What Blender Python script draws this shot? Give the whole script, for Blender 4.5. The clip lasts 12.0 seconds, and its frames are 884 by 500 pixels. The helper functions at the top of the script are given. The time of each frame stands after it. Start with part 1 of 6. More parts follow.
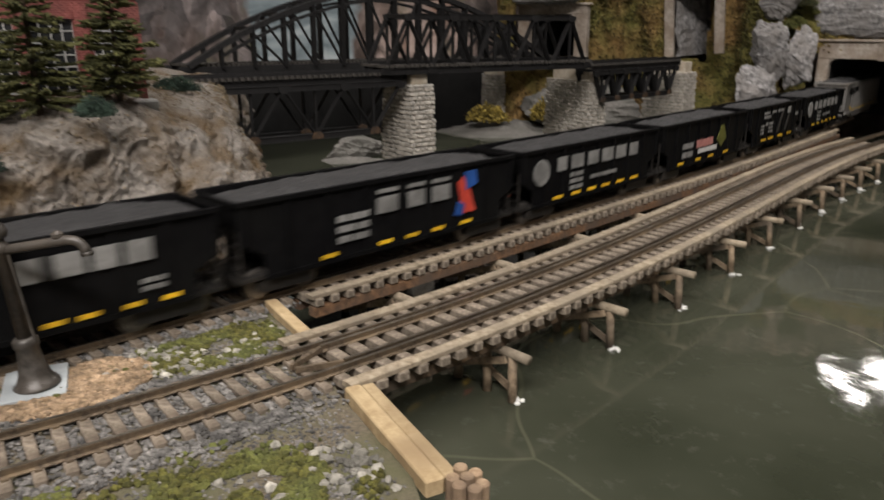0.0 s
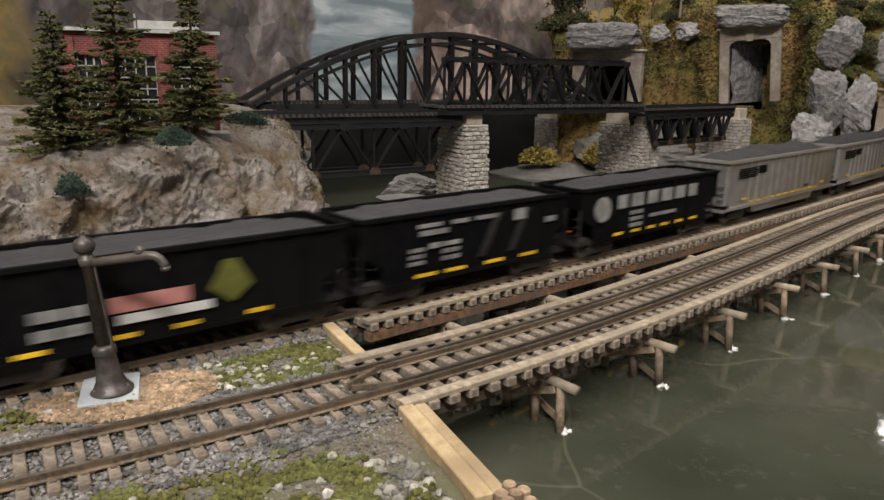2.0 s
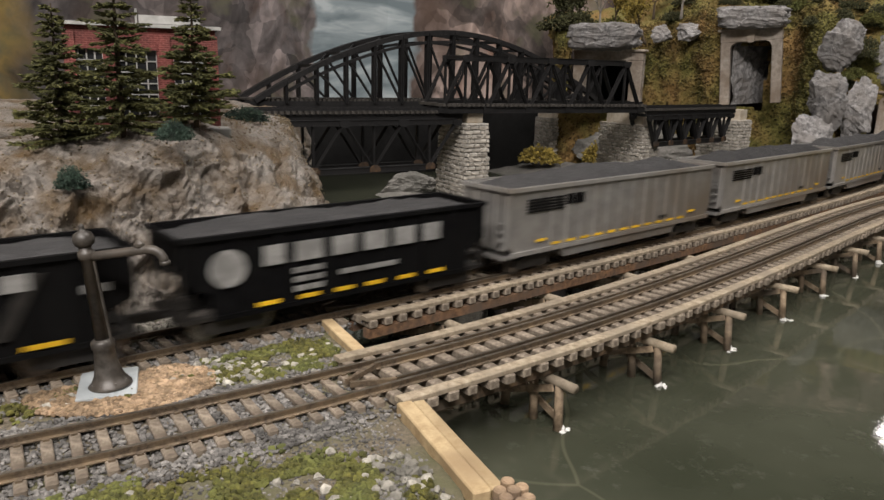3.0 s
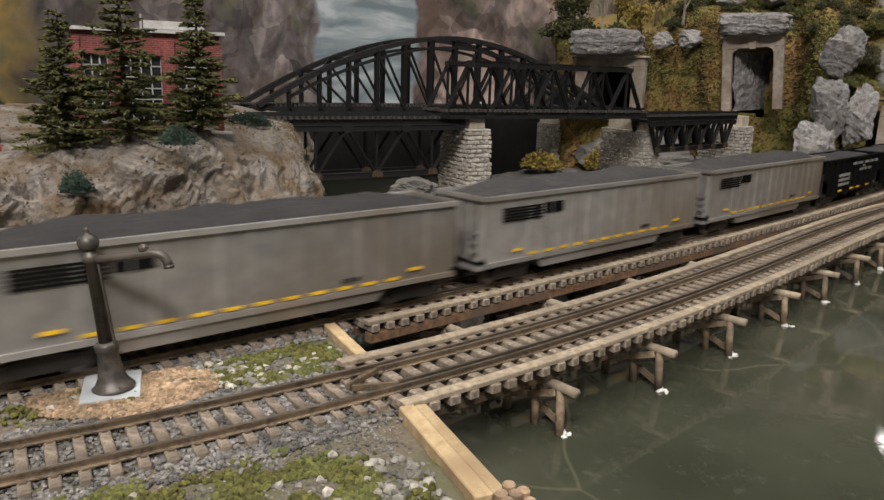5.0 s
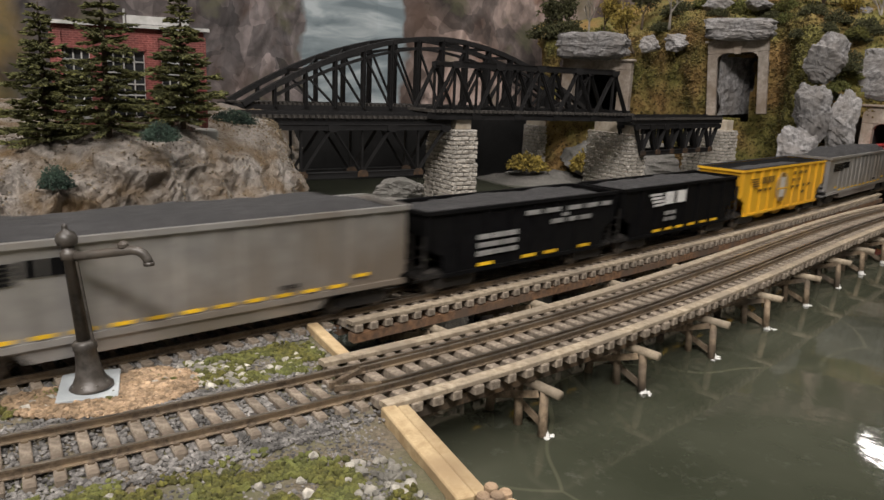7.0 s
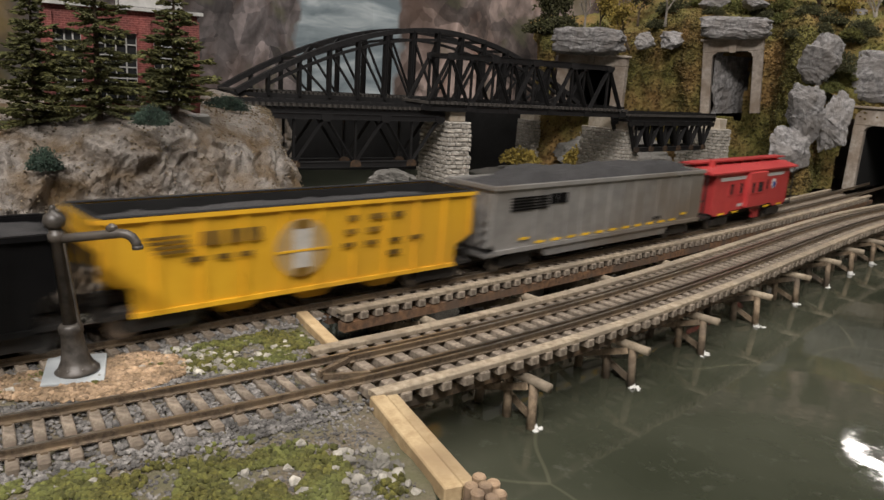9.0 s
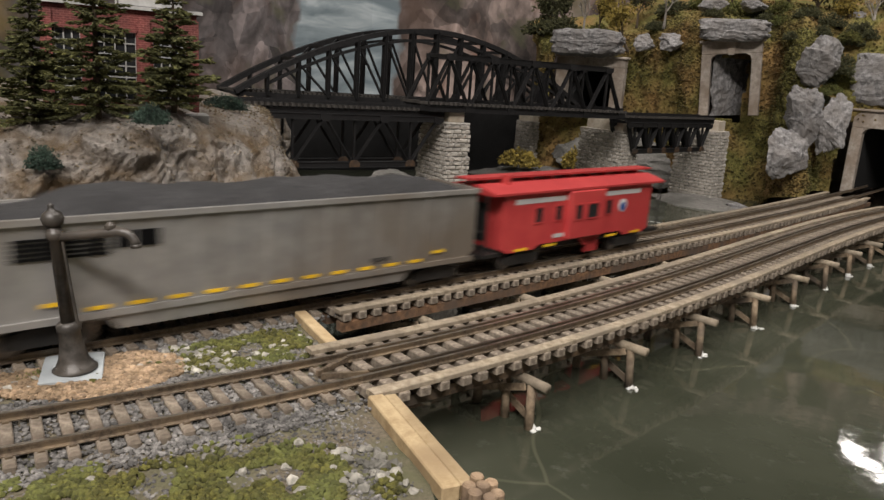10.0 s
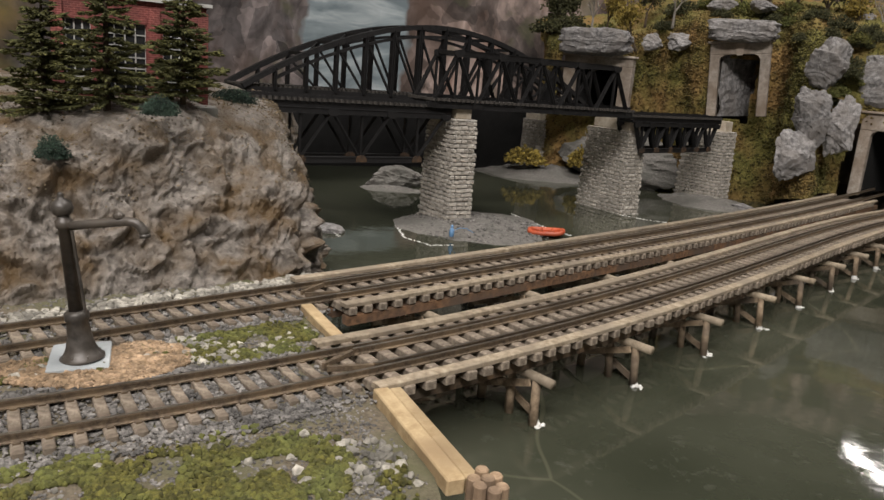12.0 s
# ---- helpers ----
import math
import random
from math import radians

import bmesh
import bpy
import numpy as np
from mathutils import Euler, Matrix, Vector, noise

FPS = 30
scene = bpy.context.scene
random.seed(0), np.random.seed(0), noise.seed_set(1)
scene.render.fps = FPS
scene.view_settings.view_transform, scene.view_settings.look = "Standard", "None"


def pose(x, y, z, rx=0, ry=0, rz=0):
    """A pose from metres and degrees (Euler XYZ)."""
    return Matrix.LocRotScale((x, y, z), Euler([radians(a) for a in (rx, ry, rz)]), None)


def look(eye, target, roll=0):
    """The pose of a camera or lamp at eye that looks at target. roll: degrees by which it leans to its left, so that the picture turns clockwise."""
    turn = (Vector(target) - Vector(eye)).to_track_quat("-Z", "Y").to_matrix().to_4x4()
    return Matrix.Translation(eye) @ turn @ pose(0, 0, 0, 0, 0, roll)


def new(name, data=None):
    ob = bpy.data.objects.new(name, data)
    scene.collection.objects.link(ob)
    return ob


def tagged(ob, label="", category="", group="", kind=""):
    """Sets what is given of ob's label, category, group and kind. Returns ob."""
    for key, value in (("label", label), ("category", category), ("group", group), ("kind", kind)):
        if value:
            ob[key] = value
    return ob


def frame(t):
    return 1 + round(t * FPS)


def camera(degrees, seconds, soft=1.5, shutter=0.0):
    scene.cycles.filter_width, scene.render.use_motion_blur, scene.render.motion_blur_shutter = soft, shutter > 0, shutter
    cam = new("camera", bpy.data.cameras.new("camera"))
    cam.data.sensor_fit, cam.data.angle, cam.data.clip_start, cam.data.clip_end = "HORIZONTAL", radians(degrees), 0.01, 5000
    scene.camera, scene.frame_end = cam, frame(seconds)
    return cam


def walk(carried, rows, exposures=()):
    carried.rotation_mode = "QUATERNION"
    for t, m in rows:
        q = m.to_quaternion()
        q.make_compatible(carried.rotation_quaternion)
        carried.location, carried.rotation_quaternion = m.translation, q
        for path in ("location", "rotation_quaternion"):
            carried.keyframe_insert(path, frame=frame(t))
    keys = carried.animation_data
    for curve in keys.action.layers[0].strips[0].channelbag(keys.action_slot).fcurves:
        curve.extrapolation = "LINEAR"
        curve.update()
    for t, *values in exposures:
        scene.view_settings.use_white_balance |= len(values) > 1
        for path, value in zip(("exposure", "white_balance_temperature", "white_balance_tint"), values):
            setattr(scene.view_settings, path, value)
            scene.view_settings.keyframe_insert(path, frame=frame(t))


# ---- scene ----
MM = 0.001
cam = camera(62.18, 12.0, soft=1.5, shutter=0.7)

# seconds, eye in millimetres, heading, pitch and lean in degrees
PATH = [
    (0.0, 2.51, 8.60, 91.29, -2.005, -16.772, -0.148),
    (0.5, 0.76, 3.13, 89.82, 0.458, -14.767, -0.244),
    (1.0, 0.03, 0.63, 90.18, 1.528, -14.450, -0.619),
    (1.5, 0.34, -0.74, 90.01, 1.927, -13.796, -0.715),
    (2.0, 0.17, -1.15, 89.65, 1.848, -13.553, -1.044),
    (2.5, 0.04, -1.16, 89.17, 1.719, -13.523, -1.481),
    (3.0, -0.10, -1.11, 88.98, 1.760, -13.621, -1.580),
    (5.0, -0.26, -2.15, 88.95, 1.905, -13.201, -1.730),
    (5.5, -0.37, -2.06, 88.78, 1.749, -13.142, -2.012),
    (6.0, -0.00, -1.49, 88.94, 1.199, -13.022, -2.024),
    (6.5, 0.11, -0.95, 88.37, 0.744, -13.054, -2.334),
    (7.0, 0.17, -1.00, 88.37, 0.761, -13.075, -2.505),
    (9.0, -0.13, -0.01, 86.86, 0.008, -13.512, -3.816),
    (9.5, -0.16, -0.05, 86.64, -0.115, -13.456, -4.032),
    (10.0, -0.18, -0.14, 86.51, -0.119, -13.418, -4.074),
    (10.5, -0.64, -0.20, 85.98, -0.039, -13.367, -4.608),
    (11.0, -0.84, -0.33, 85.76, -0.083, -13.386, -4.982),
    (11.5, -1.02, -0.55, 85.58, 0.055, -13.479, -5.008),
    (12.0, -1.01, -0.63, 85.53, 0.197, -13.611, -4.822),
]


def aim(x, y, z, yaw, pitch, lean):
    """The camera's pose, eye in millimetres."""
    a, b = radians(yaw), radians(pitch)
    eye = Vector((x, y, z)) * MM
    ahead = Vector((-math.sin(a) * math.cos(b), math.cos(a) * math.cos(b), math.sin(b)))
    return look(eye, eye + ahead, -lean)


walk(cam, [(t, aim(*row)) for t, *row in PATH], exposures=[(0.0, -0.03), (0.5, 0.12), (3.0, 0.14), (6.0, 0.14), (7.5, 0.1), (9.0, 0.0), (12.0, 0.0)])

# ---- light: a dim room with fluorescent panels in the ceiling ----
world = bpy.data.worlds.new("room")
scene.world = world
world.use_nodes = True
world.node_tree.nodes["Background"].inputs[0].default_value = (0.9, 0.95, 1.0, 1)
world.node_tree.nodes["Background"].inputs[1].default_value = 0.12
scene.view_settings.exposure = 0.0


def panel_light(name, x, y, z, sx, sy, watts, colour=(1.0, 0.93, 0.88), rot=(0, 0, 0)):
    lamp = bpy.data.lights.new(name, "AREA")
    lamp.shape, lamp.size, lamp.size_y = "RECTANGLE", sx, sy
    lamp.energy, lamp.color = watts, colour
    ob = new(name, lamp)
    ob.matrix_world = pose(x, y, z, *rot)
    return ob


panel_light("ceiling_panel_front", -0.15, -1.0, 1.395, 1.4, 0.35, 62)
panel_light("ceiling_panel_back", 2.24, 3.0, 1.395, 0.24, 0.30, 8.0)
panel_light("ceiling_tube_back", 1.95, 2.99, 1.395, 0.05, 0.34, 1.8)
panel_light("ceiling_panel_side", 0.3, 0.45, 1.395, 1.2, 0.3, 15)

# ---- helpers ----


def solid(bm, name="mesh"):
    """A mesh from a bmesh in millimetres."""
    bm.transform(Matrix.Scale(MM, 4))
    me = bpy.data.meshes.new(name)
    bm.to_mesh(me)
    bm.free()
    return me


def thing(name, label, category, group="", kind="", m=None):
    """An Empty that carries a thing's parts; m in millimetres."""
    ob = new(name)
    ob.empty_display_size = 0.005
    if m is not None:
        m = m.copy()
        m.translation = m.translation * MM
        ob.matrix_world = m
    return tagged(ob, label, category, group, kind)


def part(name, bm, material, parent, label="", smooth=False, kind=""):
    me = bm if isinstance(bm, bpy.types.Mesh) else solid(bm, name)
    if material and not me.materials:
        me.materials.append(material)
    if smooth:
        me.shade_smooth()
    ob = new(name, me)
    ob.parent = parent
    return tagged(ob, label, kind=kind)


def single(name, bm, material, label, category, kind="", group="", smooth=False):
    """A thing that is one mesh."""
    me = bm if isinstance(bm, bpy.types.Mesh) else solid(bm, name)
    if material and not me.materials:
        me.materials.append(material)
    if smooth:
        me.shade_smooth()
    return tagged(new(name, me), label, category, group, kind)


def faces(bm, pts, quads):
    vs = [bm.verts.new(p) for p in pts]
    for q in quads:
        try:
            bm.faces.new([vs[i] for i in q])
        except ValueError:
            pass
    return vs


BOX = [(0, 3, 2, 1), (4, 5, 6, 7), (0, 1, 5, 4), (1, 2, 6, 5), (2, 3, 7, 6), (3, 0, 4, 7)]


def box(bm, c, s, m=None, top=1.0):
    """A block of size s about c; top: how far it tapers."""
    x, y, z = (v / 2 for v in s)
    pts = [(-x, -y, -z), (x, -y, -z), (x, y, -z), (-x, y, -z),
           (-x * top, -y * top, z), (x * top, -y * top, z), (x * top, y * top, z), (-x * top, y * top, z)]
    pts = [Vector(p) + Vector(c) for p in pts]
    if m is not None:
        pts = [m @ p for p in pts]
    return faces(bm, pts, BOX)


def worn_box(bm, c, s, bevel=0.2, m=None):
    """A block with its edges taken off."""
    b = min(bevel, min(s) * 0.45)
    x, y, z = (v / 2 for v in s)
    tmp = bmesh.new()
    for sx in (-1, 1):
        for sy in (-1, 1):
            for sz in (-1, 1):
                for k in range(3):
                    p = [sx * x, sy * y, sz * z]
                    for i in range(3):
                        if i != k:
                            p[i] -= (sx, sy, sz)[i] * b
                    q = Vector(p) + Vector(c)
                    tmp.verts.new(m @ q if m is not None else q)
    bmesh.ops.convex_hull(tmp, input=tmp.verts)
    me = bpy.data.meshes.new("tmp")
    tmp.to_mesh(me)
    tmp.free()
    bm.from_mesh(me)
    bpy.data.meshes.remove(me)


def beam(bm, a, b, w, h, up=(0, 0, 1)):
    """A rectangular bar from a to b, w across and h high."""
    a, b = Vector(a), Vector(b)
    d = (b - a).normalized()
    up = Vector(up)
    side = d.cross(up)
    if side.length < 1e-4:
        side = d.cross(Vector((1, 0, 0)))
    side = side.normalized() * w / 2
    upv = side.cross(d).normalized() * h / 2
    pts = [a - side - upv, a + side - upv, b + side - upv, b - side - upv,
           a - side + upv, a + side + upv, b + side + upv, b - side + upv]
    return faces(bm, pts, BOX)


def tube(bm, a, b, r0, r1=None, seg=10, cap=True):
    a, b = Vector(a), Vector(b)
    r1 = r0 if r1 is None else r1
    d = (b - a).normalized()
    side = d.cross(Vector((0, 0, 1)))
    if side.length < 1e-4:
        side = Vector((1, 0, 0))
    side.normalize()
    up = side.cross(d)
    ring = [[], []]
    for k, (p, r) in enumerate(((a, r0), (b, r1))):
        for i in range(seg):
            w = 2 * math.pi * i / seg
            ring[k].append(bm.verts.new(p + (side * math.cos(w) + up * math.sin(w)) * r))
    for i in range(seg):
        j = (i + 1) % seg
        bm.faces.new((ring[0][i], ring[0][j], ring[1][j], ring[1][i]))
    if cap:
        bm.faces.new(ring[0][::-1])
        bm.faces.new(ring[1])


def lathe(bm, profile, seg=16, m=None):
    """Turned about z: profile of (radius, z)."""
    rings = []
    for r, z in profile:
        ring = []
        for i in range(seg):
            w = 2 * math.pi * i / seg
            p = Vector((r * math.cos(w), r * math.sin(w), z))
            ring.append(bm.verts.new(m @ p if m is not None else p))
        rings.append(ring)
    for p, q in zip(rings, rings[1:]):
        for i in range(seg):
            j = (i + 1) % seg
            bm.faces.new((p[i], p[j], q[j], q[i]))
    bm.faces.new(rings[0][::-1])
    bm.faces.new(rings[-1])


def extrude(bm, outline, y0, y1, m=None):
    """A profile in x, z drawn out along y."""
    n = len(outline)
    pts = [Vector((x, y0, z)) for x, z in outline] + [Vector((x, y1, z)) for x, z in outline]
    if m is not None:
        pts = [m @ p for p in pts]
    faces(bm, pts, [tuple(range(n)), tuple(range(2 * n - 1, n - 1, -1))] +
          [(i, i + n, (i + 1) % n + n, (i + 1) % n) for i in range(n)])


def sweep(bm, pts, outline):
    """A profile (across, up) drawn along a line of points that stays level."""
    rings = []
    for i, p in enumerate(pts):
        d = (Vector(pts[min(i + 1, len(pts) - 1)]) - Vector(pts[max(i - 1, 0)])).normalized()
        n = Vector((-d.y, d.x, 0)).normalized()
        rings.append([bm.verts.new(Vector(p) + n * a + Vector((0, 0, u))) for a, u in outline])
    k = len(outline)
    for p, q in zip(rings, rings[1:]):
        for i in range(k):
            j = (i + 1) % k
            bm.faces.new((p[i], p[j], q[j], q[i]))
    bm.faces.new(rings[0])
    bm.faces.new(rings[-1][::-1])


def rock(bm, c, s, seed, detail=2, rough=0.35):
    """A broken stone about c."""
    tmp = bmesh.new()
    bmesh.ops.create_icosphere(tmp, subdivisions=detail, radius=1.0)
    off = Vector((seed * 7.3, seed * 3.1, seed * 5.7))
    for v in tmp.verts:
        k = 1 + rough * noise.noise(v.co * 1.1 + off) + rough * 0.5 * noise.noise(v.co * 2.7 + off)
        if detail > 2:
            k += rough * 0.35 * (abs(noise.noise(v.co * 5.5 + off)) - 0.2) + rough * 0.2 * noise.noise(v.co * 11 + off)
        p = v.co * k
        v.co = Vector((p.x * s[0], p.y * s[1], p.z * s[2])) / 2 + Vector(c)
    me = bpy.data.meshes.new("tmp")
    tmp.to_mesh(me)
    tmp.free()
    bm.from_mesh(me)
    bpy.data.meshes.remove(me)


# ---- materials ----


def surface(name, a, b, scale, rough=0.8, bump=0.3, metal=0.0, c=None, big=None, spread=0.25, spec=0.5, depth=0.4):
    """Two or three colours mixed by grain at one scale and by stains at another; scales per metre."""
    m = bpy.data.materials.new(name)
    m.use_nodes = True
    t = m.node_tree
    bsdf = t.nodes["Principled BSDF"]
    co = t.nodes.new("ShaderNodeTexCoord")
    fine = t.nodes.new("ShaderNodeTexNoise")
    fine.inputs["Scale"].default_value = scale
    fine.inputs["Detail"].default_value = 6
    fine.inputs["Roughness"].default_value = 0.65
    t.links.new(co.outputs["Object"], fine.inputs["Vector"])
    large = t.nodes.new("ShaderNodeTexNoise")
    large.inputs["Scale"].default_value = big or scale * 0.17
    large.inputs["Detail"].default_value = 3
    t.links.new(co.outputs["Object"], large.inputs["Vector"])
    ramp = t.nodes.new("ShaderNodeValToRGB")
    ramp.color_ramp.elements[0].position, ramp.color_ramp.elements[1].position = 0.5 - spread / 2, 0.5 + spread / 2
    ramp.color_ramp.elements[0].color, ramp.color_ramp.elements[1].color = (*a, 1), (*b, 1)
    t.links.new(fine.outputs["Fac"], ramp.inputs["Fac"])
    mix = t.nodes.new("ShaderNodeMix")
    mix.data_type = "RGBA"
    ramp2 = t.nodes.new("ShaderNodeValToRGB")
    ramp2.color_ramp.elements[0].position, ramp2.color_ramp.elements[1].position = 0.42, 0.66
    t.links.new(large.outputs["Fac"], ramp2.inputs["Fac"])
    t.links.new(ramp2.outputs["Color"], mix.inputs["Factor"])
    t.links.new(ramp.outputs["Color"], mix.inputs["A"])
    mix.inputs["B"].default_value = (*(c or tuple(v * 0.7 for v in a)), 1)
    info = t.nodes.new("ShaderNodeObjectInfo")
    vary = t.nodes.new("ShaderNodeHueSaturation")
    scl = t.nodes.new("ShaderNodeMapRange")
    scl.inputs["To Min"].default_value, scl.inputs["To Max"].default_value = 0.82, 1.18
    t.links.new(info.outputs["Random"], scl.inputs["Value"])
    t.links.new(scl.outputs["Result"], vary.inputs["Value"])
    t.links.new(mix.outputs["Result"], vary.inputs["Color"])
    t.links.new(vary.outputs["Color"], bsdf.inputs["Base Color"])
    bsdf.inputs["Roughness"].default_value = rough
    bsdf.inputs["Metallic"].default_value = metal
    bsdf.inputs["Specular IOR Level"].default_value = spec
    if bump:
        bp = t.nodes.new("ShaderNodeBump")
        bp.inputs["Strength"].default_value = bump
        bp.inputs["Distance"].default_value = depth * MM
        t.links.new(fine.outputs["Fac"], bp.inputs["Height"])
        t.links.new(bp.outputs["Normal"], bsdf.inputs["Normal"])
    return m


M_ROCK = surface("cliff_rock", (0.082, 0.072, 0.062), (0.37, 0.335, 0.295), 420, 0.42, 1.0, c=(0.12, 0.078, 0.036), big=60, spread=0.46, depth=1.6)
M_ROCK_GREY = surface("grey_rock", (0.10, 0.098, 0.098), (0.36, 0.35, 0.345), 260, 0.85, 1.0, c=(0.19, 0.178, 0.168), big=60, spread=0.3, depth=1.5)
M_SOIL = surface("soil", (0.075, 0.062, 0.042), (0.19, 0.16, 0.115), 900, 0.95, 0.9, c=(0.10, 0.10, 0.05), big=45, spread=0.4, depth=0.8)
M_GRASS = surface("moss_turf", (0.042, 0.044, 0.009), (0.13, 0.12, 0.026), 900, 0.95, 0.6, c=(0.10, 0.11, 0.03), big=70, spread=0.35)
M_TURF_HILL = surface("hill_turf", (0.045, 0.050, 0.012), (0.19, 0.165, 0.045), 900, 0.95, 1.0, c=(0.20, 0.125, 0.045), big=22, spread=0.4, depth=1.5)
M_BALLAST = surface("ballast", (0.10, 0.096, 0.09), (0.28, 0.267, 0.25), 900, 0.9, 0.6, spread=0.4)
M_TAN = surface("tan_gravel", (0.21, 0.145, 0.085), (0.41, 0.295, 0.19), 300, 0.9, 0.4)
M_WHITE_STONE = surface("pale_stone", (0.22, 0.21, 0.18), (0.46, 0.44, 0.385), 500, 0.85, 0.5)
M_TIE = surface("weathered_tie", (0.135, 0.108, 0.082), (0.29, 0.245, 0.19), 700, 0.9, 0.5, c=(0.11, 0.085, 0.062))
M_RAIL = surface("rail_side", (0.09, 0.07, 0.052), (0.215, 0.168, 0.12), 700, 0.45, 0.2, metal=0.5, c=(0.23, 0.175, 0.115))
M_RAILTOP = surface("dull_steel", (0.30, 0.26, 0.21), (0.48, 0.43, 0.36), 300, 0.35, 0.05, metal=0.85)
M_TIMBER = surface("weathered_timber", (0.19, 0.15, 0.10), (0.38, 0.32, 0.235), 350, 0.85, 0.4, c=(0.21, 0.175, 0.13), big=40)
M_FRESH = surface("fresh_pine", (0.36, 0.26, 0.14), (0.52, 0.40, 0.235), 240, 0.8, 0.3, c=(0.30, 0.215, 0.12), big=60)
M_PILE = surface("tan_pile", (0.22, 0.15, 0.09), (0.43, 0.31, 0.20), 300, 0.85, 0.6, c=(0.17, 0.12, 0.08), big=90)
M_RUSTY = surface("rusty_stringer", (0.085, 0.048, 0.027), (0.22, 0.12, 0.062), 400, 0.85, 0.4, c=(0.10, 0.07, 0.05))
M_STRINGER = surface("stained_stringer", (0.055, 0.038, 0.024), (0.17, 0.11, 0.06), 400, 0.85, 0.4, c=(0.09, 0.07, 0.05))
M_BENT = surface("stained_pile", (0.14, 0.10, 0.062), (0.32, 0.245, 0.165), 350, 0.85, 0.5, c=(0.10, 0.08, 0.06), big=60)
M_BRIDGE_TIE = surface("grey_brown_tie", (0.030, 0.027, 0.024), (0.075, 0.068, 0.06), 500, 0.85, 0.3)
M_LETTER = surface("faded_white", (0.20, 0.20, 0.195), (0.31, 0.31, 0.30), 500, 0.6, 0.0, c=(0.16, 0.16, 0.155))
M_STEEL = surface("black_steel", (0.007, 0.007, 0.0075), (0.017, 0.0165, 0.0168), 300, 0.6, 0.2, c=(0.013, 0.0128, 0.0132), big=30, spec=0.3)
M_RUST_STEEL = surface("rusty_steel", (0.03, 0.018, 0.010), (0.10, 0.055, 0.026), 300, 0.8, 0.3, c=(0.02, 0.016, 0.013), big=80)
M_STONE = surface("pier_stone", (0.25, 0.24, 0.22), (0.50, 0.485, 0.45), 300, 0.9, 0.9, c=(0.36, 0.32, 0.26), big=45, depth=0.8)
M_MORTAR = surface("mortar", (0.20, 0.19, 0.17), (0.32, 0.30, 0.27), 400, 0.95, 0.5)
M_CAP = surface("cap_stone", (0.42, 0.37, 0.29), (0.58, 0.53, 0.44), 200, 0.9, 0.3, c=(0.36, 0.29, 0.21))
M_PORTAL = surface("portal_concrete", (0.25, 0.215, 0.18), (0.42, 0.375, 0.325), 220, 0.9, 0.4, c=(0.20, 0.155, 0.115), big=35)
M_SAND = surface("dark_sand", (0.085, 0.082, 0.074), (0.23, 0.218, 0.20), 380, 0.75, 1.0, c=(0.12, 0.118, 0.105), big=50, spread=0.4, depth=1.4)
M_BLACK = surface("car_black", (0.004, 0.004, 0.0045), (0.007, 0.007, 0.0075), 200, 0.6, 0.05, c=(0.007, 0.007, 0.007), big=25, spec=0.06)
M_SILVER = surface("car_silver", (0.35, 0.342, 0.33), (0.45, 0.44, 0.42), 160, 0.30, 0.05, metal=0.5, c=(0.29, 0.25, 0.205), big=18)
M_YELLOW = surface("car_yellow", (0.68, 0.375, 0.022), (0.74, 0.42, 0.026), 120, 0.5, 0.03, c=(0.62, 0.335, 0.03), big=20, spec=0.35)
M_RED = surface("car_red", (0.41, 0.040, 0.042), (0.47, 0.055, 0.052), 120, 0.45, 0.03, c=(0.36, 0.035, 0.036), big=20)
M_COAL = surface("coal", (0.014, 0.014, 0.015), (0.085, 0.084, 0.085), 650, 0.8, 1.0, c=(0.042, 0.042, 0.043), big=80, spread=0.4, spec=0.25, depth=1.0)
M_TRUCK = surface("truck_black", (0.012, 0.011, 0.01), (0.03, 0.027, 0.024), 300, 0.6, 0.1)
M_WHEEL = surface("wheel_steel", (0.16, 0.15, 0.14), (0.3, 0.28, 0.26), 300, 0.35, 0.05, metal=0.8)
M_WHITE = surface("paint_white", (0.50, 0.50, 0.49), (0.60, 0.60, 0.59), 400, 0.6, 0.0, c=(0.6, 0.6, 0.58))
M_STRIPE = surface("paint_amber", (0.78, 0.48, 0.02), (0.85, 0.55, 0.03), 300, 0.5, 0.0, c=(0.75, 0.45, 0.02))
M_BLUE = surface("paint_blue", (0.02, 0.09, 0.36), (0.03, 0.12, 0.45), 300, 0.5, 0.0)
M_REDP = surface("paint_red", (0.60, 0.06, 0.04), (0.68, 0.09, 0.05), 300, 0.5, 0.0)
M_GREENP = surface("paint_olive", (0.10, 0.11, 0.02), (0.14, 0.14, 0.03), 300, 0.5, 0.0)
M_IRON = surface("dark_iron", (0.022, 0.020, 0.018), (0.075, 0.069, 0.062), 350, 0.4, 0.4, c=(0.07, 0.06, 0.05), big=60)
M_CONCRETE = surface("pad_concrete", (0.42, 0.46, 0.48), (0.52, 0.56, 0.57), 200, 0.85, 0.2)
M_ORANGE = surface("raft_orange", (0.46, 0.085, 0.035), (0.56, 0.13, 0.055), 300, 0.45, 0.0)
M_SPRUCE = surface("spruce_needles", (0.022, 0.027, 0.008), (0.15, 0.145, 0.042), 1200, 0.9, 0.3, c=(0.05, 0.054, 0.018), big=200, spread=0.4)
M_BARK = surface("bark", (0.05, 0.035, 0.02), (0.12, 0.09, 0.06), 600, 0.9, 0.5)
M_BUSH = surface("bush_green", (0.018, 0.040, 0.028), (0.055, 0.09, 0.062), 900, 0.9, 0.4, spread=0.4)
